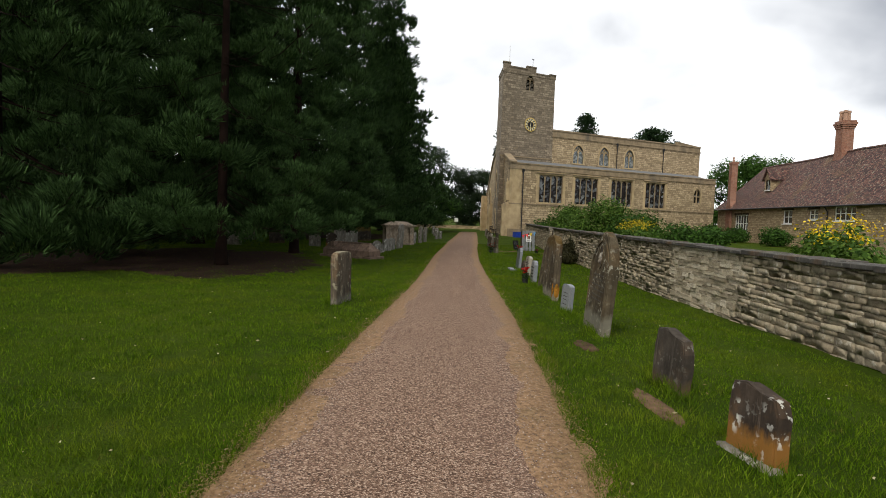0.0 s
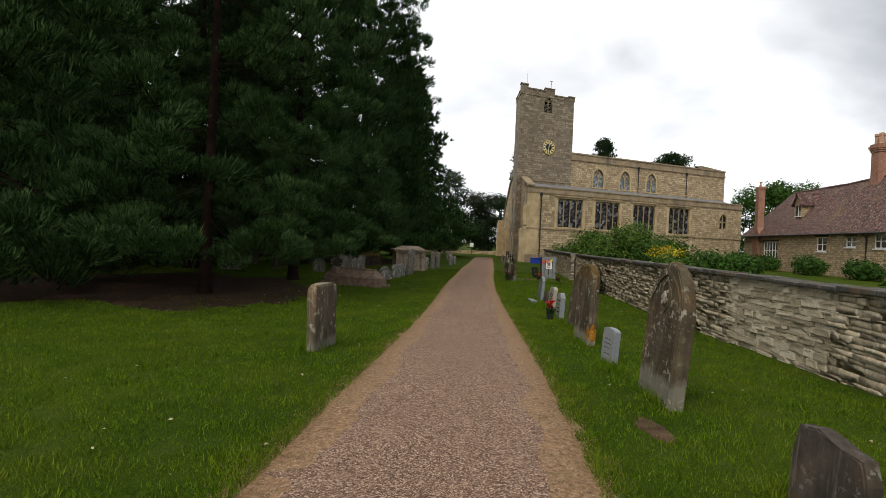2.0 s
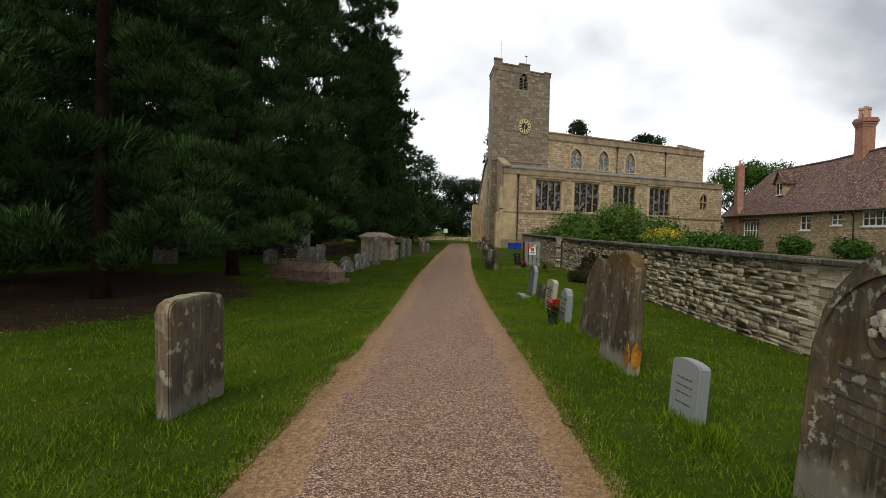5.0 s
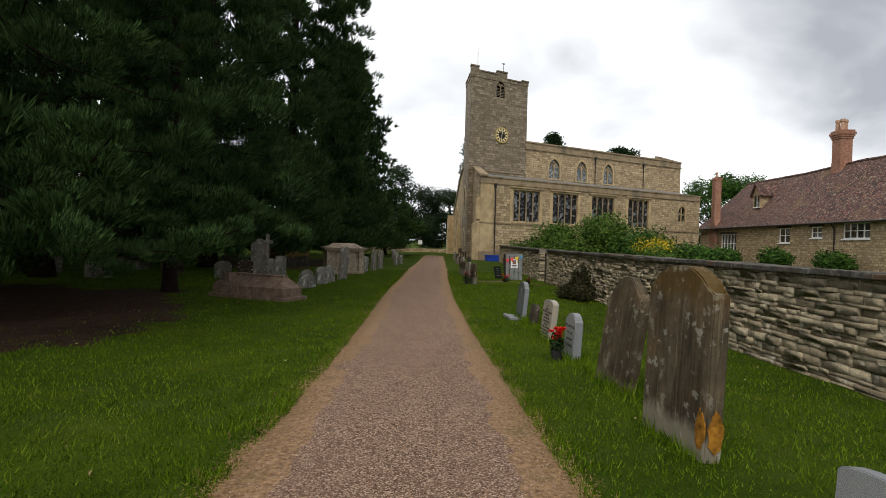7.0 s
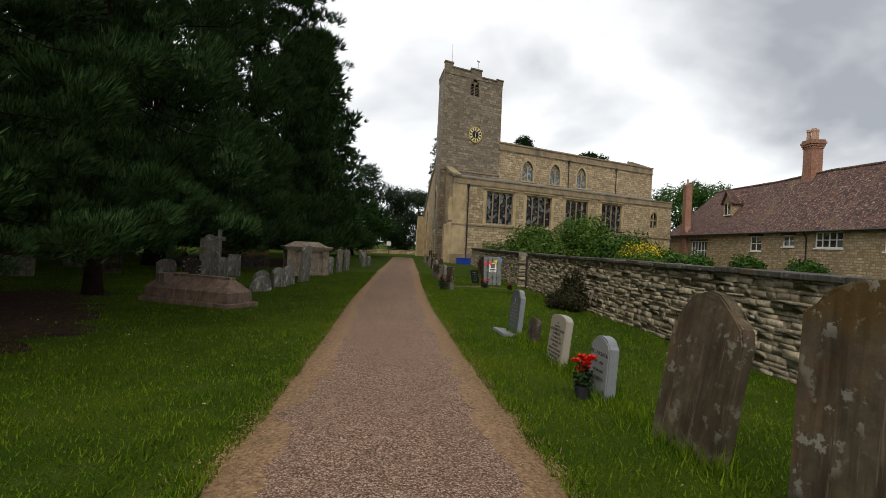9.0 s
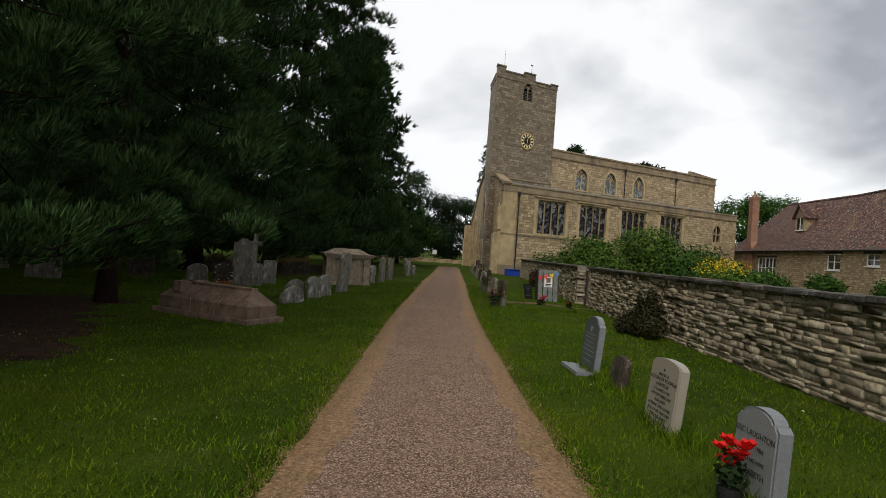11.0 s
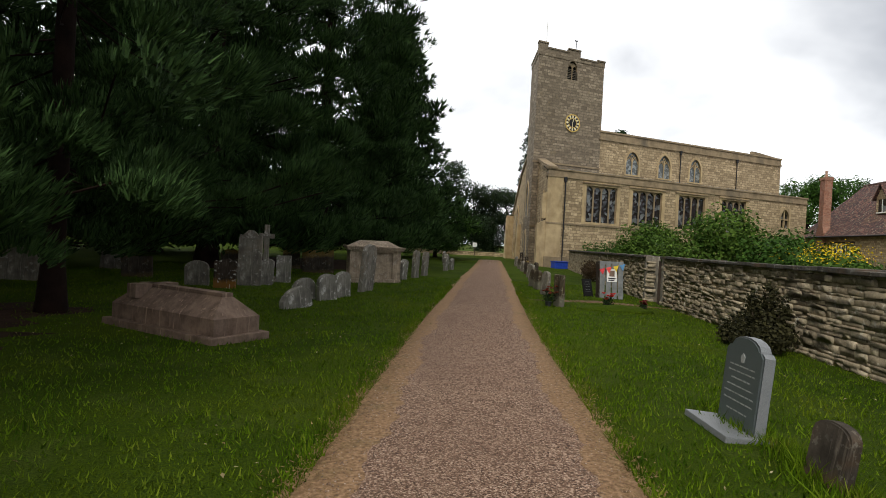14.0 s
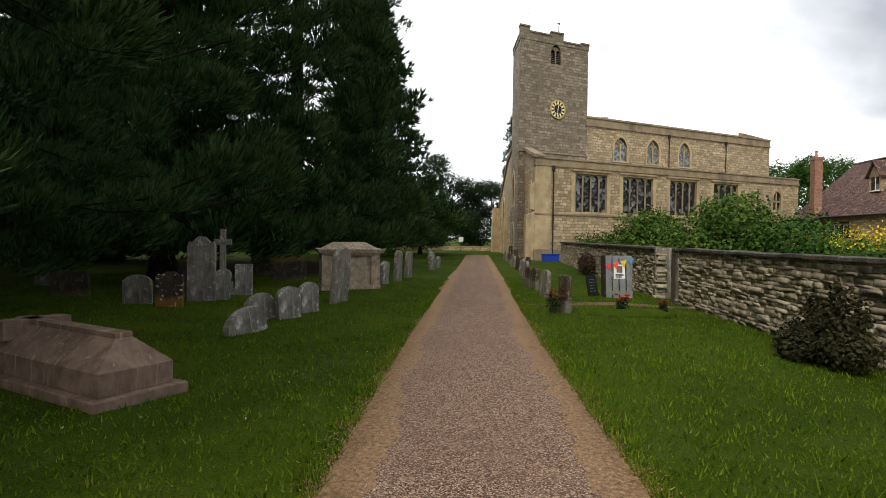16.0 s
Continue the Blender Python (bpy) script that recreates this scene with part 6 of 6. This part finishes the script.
# bench by the west door
bench = thing("bench", "dark wooden bench near the church porch", "bench", pose(2.6, 58.0, ground_z(2.6, 58.0), 0, 0, 80))
for z, y in ((0.45, -0.2), (0.45, 0.0), (0.7, 0.18), (0.88, 0.2)):
    bm = bmesh.new()
    box(bm, -0.8, 0.8, y - 0.07, y + 0.07, z - 0.03, z + 0.03) if z < 0.5 else box(bm, -0.8, 0.8, y, y + 0.04, z - 0.06, z + 0.06)
    part("slat", bm, M_TIMBER, bench)
for x in (-0.75, 0.75):
    bm = bmesh.new()
    box(bm, x - 0.04, x + 0.04, -0.25, -0.17, 0, 0.62)
    box(bm, x - 0.04, x + 0.04, 0.16, 0.24, 0, 0.95)
    box(bm, x - 0.04, x + 0.04, -0.25, 0.2, 0.58, 0.63)
    part("leg_frame", bm, M_TIMBER, bench)
# notice at the end of the path
notice = thing("notice_post", "small white notice on a post at the path's end", "sign", pose(-1.9, 78.0, ground_z(-1.9, 78.0)))
bm = bmesh.new()
tube(bm, [(0, 0, -0.1), (0, 0, 1.5)], [0.04, 0.04], 6)
part("post", bm, M_TIMBER, notice)
bm = bmesh.new()
box(bm, -0.25, 0.25, -0.05, -0.03, 1.1, 1.6)
part("panel", bm, M_WHITE, notice)
# low boundary wall at the far left and far end
for x0, y0, x1, y1 in ((-14.0, 84.0, 6.0, 84.0),):
    bm = bmesh.new()
    ln = math.hypot(x1 - x0, y1 - y0)
    box(bm, 0, ln, -0.2, 0.2, -0.6, 0.2)
    box(bm, 0, ln, -0.26, 0.26, 0.2, 0.28)
    lay_uv(bm)
    bm.transform(pose(x0, y0, 0, 0, 0, math.degrees(math.atan2(y1 - y0, x1 - x0))))
    tagged(finish("boundary_wall", bm, M_RUBBLE), "low stone wall at the churchyard's far edge", "wall", kind="structure")


# ---- grass ----
def grass(name, n, seed, material, size, spots, label):
    """Short blades, thickest where the walk passes nearest."""
    rng = np.random.default_rng(seed)
    pts = spots(rng, n)
    keep = np.array([(p[0] < path_left(p[1]) + 0.08) or (p[0] > path_right(p[1]) - 0.08) for p in pts])
    bed = ((pts[:, 0] + 9.6) / 5.1) ** 2 + ((pts[:, 1] - 18.2) / 6.3) ** 2 + rng.normal(0, 0.34, len(pts)) < 1
    bed &= rng.uniform(0, 1, len(pts)) > 0.10
    pts = pts[keep & ~bed & (pts[:, 0] < 5.3) & (pts[:, 0] > -14)]
    k = len(pts)
    base = np.column_stack([pts, [ground_z(p[0], p[1]) - 0.004 for p in pts]])
    a = rng.uniform(0, 6.28, k)
    far = np.clip((pts[:, 1] - 2) / 22, 0, 1)
    tuft = np.array([noise.noise((p[0] * 3.1, p[1] * 3.1, 2.2)) for p in pts])
    h = size * rng.uniform(0.45, 1.35, k) * (1 + 0.15 * far) * np.clip(1 + 0.9 * tuft, 0.35, 2.0)
    w = 0.0031 * (1 + 1.6 * far) * rng.uniform(0.8, 1.4, k)
    side = np.column_stack([np.cos(a) * w, np.sin(a) * w, np.zeros(k)])
    bend = np.column_stack([rng.normal(0, 0.45, k) * h, rng.normal(0, 0.45, k) * h, h])
    verts = np.stack([base - side, base + side, base + bend], axis=1).reshape(-1, 3)
    ob = new(name, arrays_mesh(name, verts, np.arange(len(verts)).reshape(-1, 3), material))
    return tagged(ob, label, "grass", kind="stuff")


def lawn_spots(rng, n):
    y = 0.8 + 36 * rng.uniform(0, 1, n) ** 1.9
    x = rng.uniform(-1, 1, n)
    x = 0.2 + np.sign(x) * (0.7 + np.abs(x) ** 1.25 * (3.6 + 0.5 * y))
    return np.column_stack([x, y])


def verge_spots(rng, n):
    y = 2 + 30 * rng.uniform(0, 1, n) ** 1.5
    left = rng.uniform(0, 1, n) < 0.5
    l = np.array([path_left(v) for v in y])
    r = np.array([path_right(v) for v in y])
    off = np.abs(rng.normal(0, 0.09, n)) - 0.06
    return np.column_stack([np.where(left, l - off, r + off), y])


grass("lawn_grass", 620000, 5, M_BLADE, 0.038, lawn_spots, "short mown green lawn grass blades")
grass("verge_grass", 26000, 6, M_BLADE, 0.055, verge_spots, "longer green grass along the path edge")
grass("dry_verge_grass", 9000, 7, M_STRAW, 0.03, verge_spots, "dry straw-coloured grass along the path edge")


def foot_spots(rng, n):
    feet = [(2.6, 3.74), (2.56, 5.28), (2.44, 7.98), (2.3, 9.58), (2.3, 11.75), (2.36, 13.5), (2.36, 14.72), (2.33, 16.62), (2.3, 18.1), (2.25, 19.2), (-1.82, 9.88)]
    f = np.array(feet)[rng.integers(len(feet), size=n)]
    return f + np.column_stack([rng.normal(0, 0.09, n), rng.normal(0, 0.3, n)])


grass("unmown_tufts", 9000, 8, M_BLADE, 0.10, foot_spots, "longer unmown grass round the gravestones' feet")


def pebbles():
    rng = np.random.default_rng(9)
    n = 42000
    y = 1.8 + 22 * rng.uniform(0, 1, n) ** 1.8
    l, r = np.array([path_left(v) for v in y]), np.array([path_right(v) for v in y])
    x = l + 0.12 + (r - l - 0.24) * rng.uniform(0, 1, n)
    base = np.column_stack([x, y, [ground_z(a, b) + 0.028 for a, b in zip(x, y)]])
    tpl = np.array([[1, 0, 0], [-0.5, 0.87, 0], [-0.5, -0.87, 0], [0.1, 0, 0.8]])
    size = 0.0043 * rng.uniform(0.6, 1.7, n)
    pts = scatter(tpl, base, rotations(rng, rng.normal(0, 0.25, (n, 3)) + np.array([0, 0, 1.0]), rng.uniform(0, 6.28, n)), size)
    f = np.array([[0, 1, 3], [1, 2, 3], [2, 0, 3]])
    faces = (np.arange(n)[:, None, None] * 4 + f[None]).reshape(-1, 3)
    m = Mat("loose_chips", 0.9)
    mt = m.colour(m.ramp(m.random(True), [(0.0, (0.05, 0.036, 0.03)), (0.5, (0.20, 0.145, 0.12)), (1.0, (0.48, 0.40, 0.34))]))
    return tagged(new("loose_gravel", arrays_mesh("loose_gravel", pts, faces, mt)), "loose pinkish-grey stone chips on the path", "gravel", kind="stuff")


pebbles()


def straw_litter():
    """Dead needles and straw lying flat along both edges of the gravel."""
    rng = np.random.default_rng(31)
    n = 30000
    y = 1.6 + 26 * rng.uniform(0, 1, n) ** 1.7
    left = rng.uniform(0, 1, n) < 0.5
    edge = np.where(left, [path_left(v) for v in y], [path_right(v) for v in y])
    x = edge + np.where(left, 1, -1) * rng.normal(0.10, 0.085, n)
    base = np.column_stack([x, y, [ground_z(a, b) + 0.03 for a, b in zip(x, y)]])
    a = rng.uniform(0, 6.28, n)
    ln = rng.uniform(0.012, 0.04, n)[:, None]
    d = np.column_stack([np.cos(a), np.sin(a), rng.uniform(-0.1, 0.25, n)]) * ln
    side = np.column_stack([-np.sin(a), np.cos(a), np.zeros(n)]) * 0.0016 * (1 + y[:, None] / 9)
    pts = np.stack([base - side, base + side, base + d], axis=1).reshape(-1, 3)
    return tagged(new("straw_litter", arrays_mesh("straw_litter", pts, np.arange(len(pts)).reshape(-1, 3), M_STRAW)), "dead straw and needles strewn along the path edges", "straw", kind="stuff")


straw_litter()


def fallen_leaves():
    rng = np.random.default_rng(12)
    n = 420
    y = 2 + 22 * rng.uniform(0, 1, n) ** 1.4
    x = np.where(rng.uniform(0, 1, n) < 0.6, rng.uniform(-6, path_left(10), n), rng.uniform(path_right(10), 5.0, n))
    base = np.column_stack([x, y, [ground_z(a, b) + 0.03 for a, b in zip(x, y)]])
    tpl = np.array([[0, -0.5, 0], [0.3, 0, 0.12], [0, 0.6, 0], [-0.3, 0, 0.12]])
    pts = scatter(tpl, base, rotations(rng, rng.normal(0, 0.4, (n, 3)) + np.array([0, 0, 1.0]), rng.uniform(0, 6.28, n)), 0.03 * rng.uniform(0.5, 1.5, n))
    mt = blades("fallen_leaf", (0.16, 0.12, 0.05), (0.42, 0.38, 0.24))
    return tagged(new("fallen_leaves", arrays_mesh("fallen_leaves", pts, np.arange(len(pts)).reshape(-1, 4), mt)), "small pale fallen leaves scattered on the lawn", "leaves", kind="stuff")


fallen_leaves()

# ---- churchyard wall, stone by stone ----
def wall_x(y):
    return 5.62 - 0.0215 * (min(y, 33) - 6) + 0.75 * smooth01(33, 57, y) + 0.04 * noise.noise((y * 0.2, 0.3, 0.1))


TOP = 1.07
STRETCHES = [(-4.0, 31.2), (32.75, 56.2)]
boundary = tagged(new("wall_east"), "dry-stone churchyard wall of flat grey stones under dark slate coping", "wall", kind="structure")


def stone_mesh(seed):
    """A flat rough walling stone, one metre long, before it is scaled."""
    rng = random.Random(seed)
    bm = bmesh.new()
    box(bm, -0.5, 0.5, -0.5, 0.5, -0.5, 0.5)
    bmesh.ops.bevel(bm, geom=list(bm.edges), offset=0.035, segments=1, affect="EDGES")
    for v in bm.verts:
        v.co += Vector((rng.uniform(-0.04, 0.04), rng.uniform(-0.022, 0.022), rng.uniform(-0.07, 0.07)))
    me = bpy.data.meshes.new("stone")
    bm.to_mesh(me)
    bm.free()
    me.materials.append(M_STONE)
    return me


STONES = [stone_mesh(k) for k in range(10)]
S_CO = [np.array([v.co[:] for v in me.vertices]) for me in STONES]
S_TRI = []
for me in STONES:
    me.calc_loop_triangles()
    S_TRI.append(np.array([t.vertices[:] for t in me.loop_triangles]))
rng = random.Random(11)
single, rest_v, rest_f, count = 0, [], [], 0
for y0, y1 in STRETCHES:
    z, row = -0.5, 0
    while z < TOP - 0.02:
        h = min(rng.choice((0.04, 0.05, 0.06, 0.07, 0.085, 0.10, 0.12)), TOP - z)
        h = max(h, 0.04)
        y = y0 - rng.uniform(0, 0.2)
        while y < y1:
            ln = min(rng.uniform(0.12, 0.48) * (1.0 if h > 0.07 else 1.15), y1 - y + 0.02)
            c = y + ln / 2
            depth = rng.uniform(0.22, 0.30)
            x = wall_x(c) + 0.12 + rng.uniform(-0.018, 0.018)
            slope = math.degrees(math.atan((wall_x(c + 0.3) - wall_x(c - 0.3)) / 0.6))
            m = pose(x, c, z + h / 2, rng.uniform(-1.5, 1.5), rng.uniform(-3, 3), 90 - slope + rng.uniform(-2, 2)) @ Matrix.Diagonal((max(ln - 0.008, 0.03), depth, h * 0.96, 1))
            k = rng.randrange(10)
            if single < 300 and 10.4 < c < 13.6 and z > -0.36:
                ob = new("stone", STONES[k])
                ob.parent = boundary
                ob.matrix_basis = m
                single += 1
            elif z > -0.46:
                M3 = np.array(m)
                rest_f.append(S_TRI[k] + count)
                rest_v.append(S_CO[k] @ M3[:3, :3].T + M3[:3, 3])
                count += len(S_CO[k])
            y += ln
        z += h
        row += 1
rest = tagged(new("stonework", arrays_mesh("stonework", np.concatenate(rest_v), np.concatenate(rest_f), M_STONE)), "courses of thin flat grey walling stones", kind="stuff")
rest.parent = boundary
bm = bmesh.new()
for y0, y1 in STRETCHES:
    y = y0
    while y < y1 - 0.01:
        q = min(y + 1.0, y1)
        vs = box(bm, 0, 1, 0, 1, -0.6, TOP - 0.01)
        for v in vs:
            yy = y if v.co.y < 0.5 else q
            v.co.x, v.co.y = wall_x(yy) + (0.06 if v.co.x < 0.5 else 0.42), yy
        y = q
part("wall_core", bm, M_WALLCORE, boundary)
for y0, y1 in STRETCHES:
    y = y0
    while y < y1 - 0.05:
        ln = min(rng.uniform(0.5, 1.1), y1 - y)
        c = y + ln / 2
        bm = bmesh.new()
        box(bm, -ln / 2 + 0.004, ln / 2 - 0.004, -0.29, 0.29, 0, rng.uniform(0.055, 0.085), 0.012)
        for v in bm.verts:
            v.co += 0.012 * Vector((0, noise.noise((v.co.x * 5 + c, v.co.y * 4, 1)), noise.noise((v.co.x * 4, v.co.y * 5, c))))
        slope = math.degrees(math.atan((wall_x(c + 0.3) - wall_x(c - 0.3)) / 0.6))
        bm.transform(pose(wall_x(c) + 0.2, c, TOP, rng.uniform(-1, 1), rng.uniform(-1.0, 1.0), 90 - slope))
        part("coping_slab", bm, M_SLATE, boundary)
        y += ln
# gate piers and the open gate
for y in (31.12, 32.8):
    bm = bmesh.new()
    box(bm, wall_x(y) - 0.03, wall_x(y) + 0.42, y - 0.1, y + 0.1, -0.5, 1.12, 0.02)
    part("gate_pier", bm, GR_GREY, boundary, "upright stone gate pier")
gate = thing("gate", "dark weathered wooden gate standing half open in the wall", "gate", pose(5.05, 31.3, -0.3, 0, 0, 62))
for k in range(5):
    bm = bmesh.new()
    box(bm, 0.05, 1.25, -0.02, 0.02, 0.1 + k * 0.25, 0.19 + k * 0.25)
    part("rail", bm, M_TIMBER, gate)
for x in (0.0, 1.22):
    bm = bmesh.new()
    box(bm, x, x + 0.09, -0.04, 0.04, 0.0, 1.3)
    part("stile", bm, M_TIMBER, gate)
bm = bmesh.new()
prism(bm, [(0.05, 0.12), (0.15, 0.12), (1.25, 1.15), (1.15, 1.15)], 0.02, 0.045)
part("brace", bm, M_TIMBER, gate)
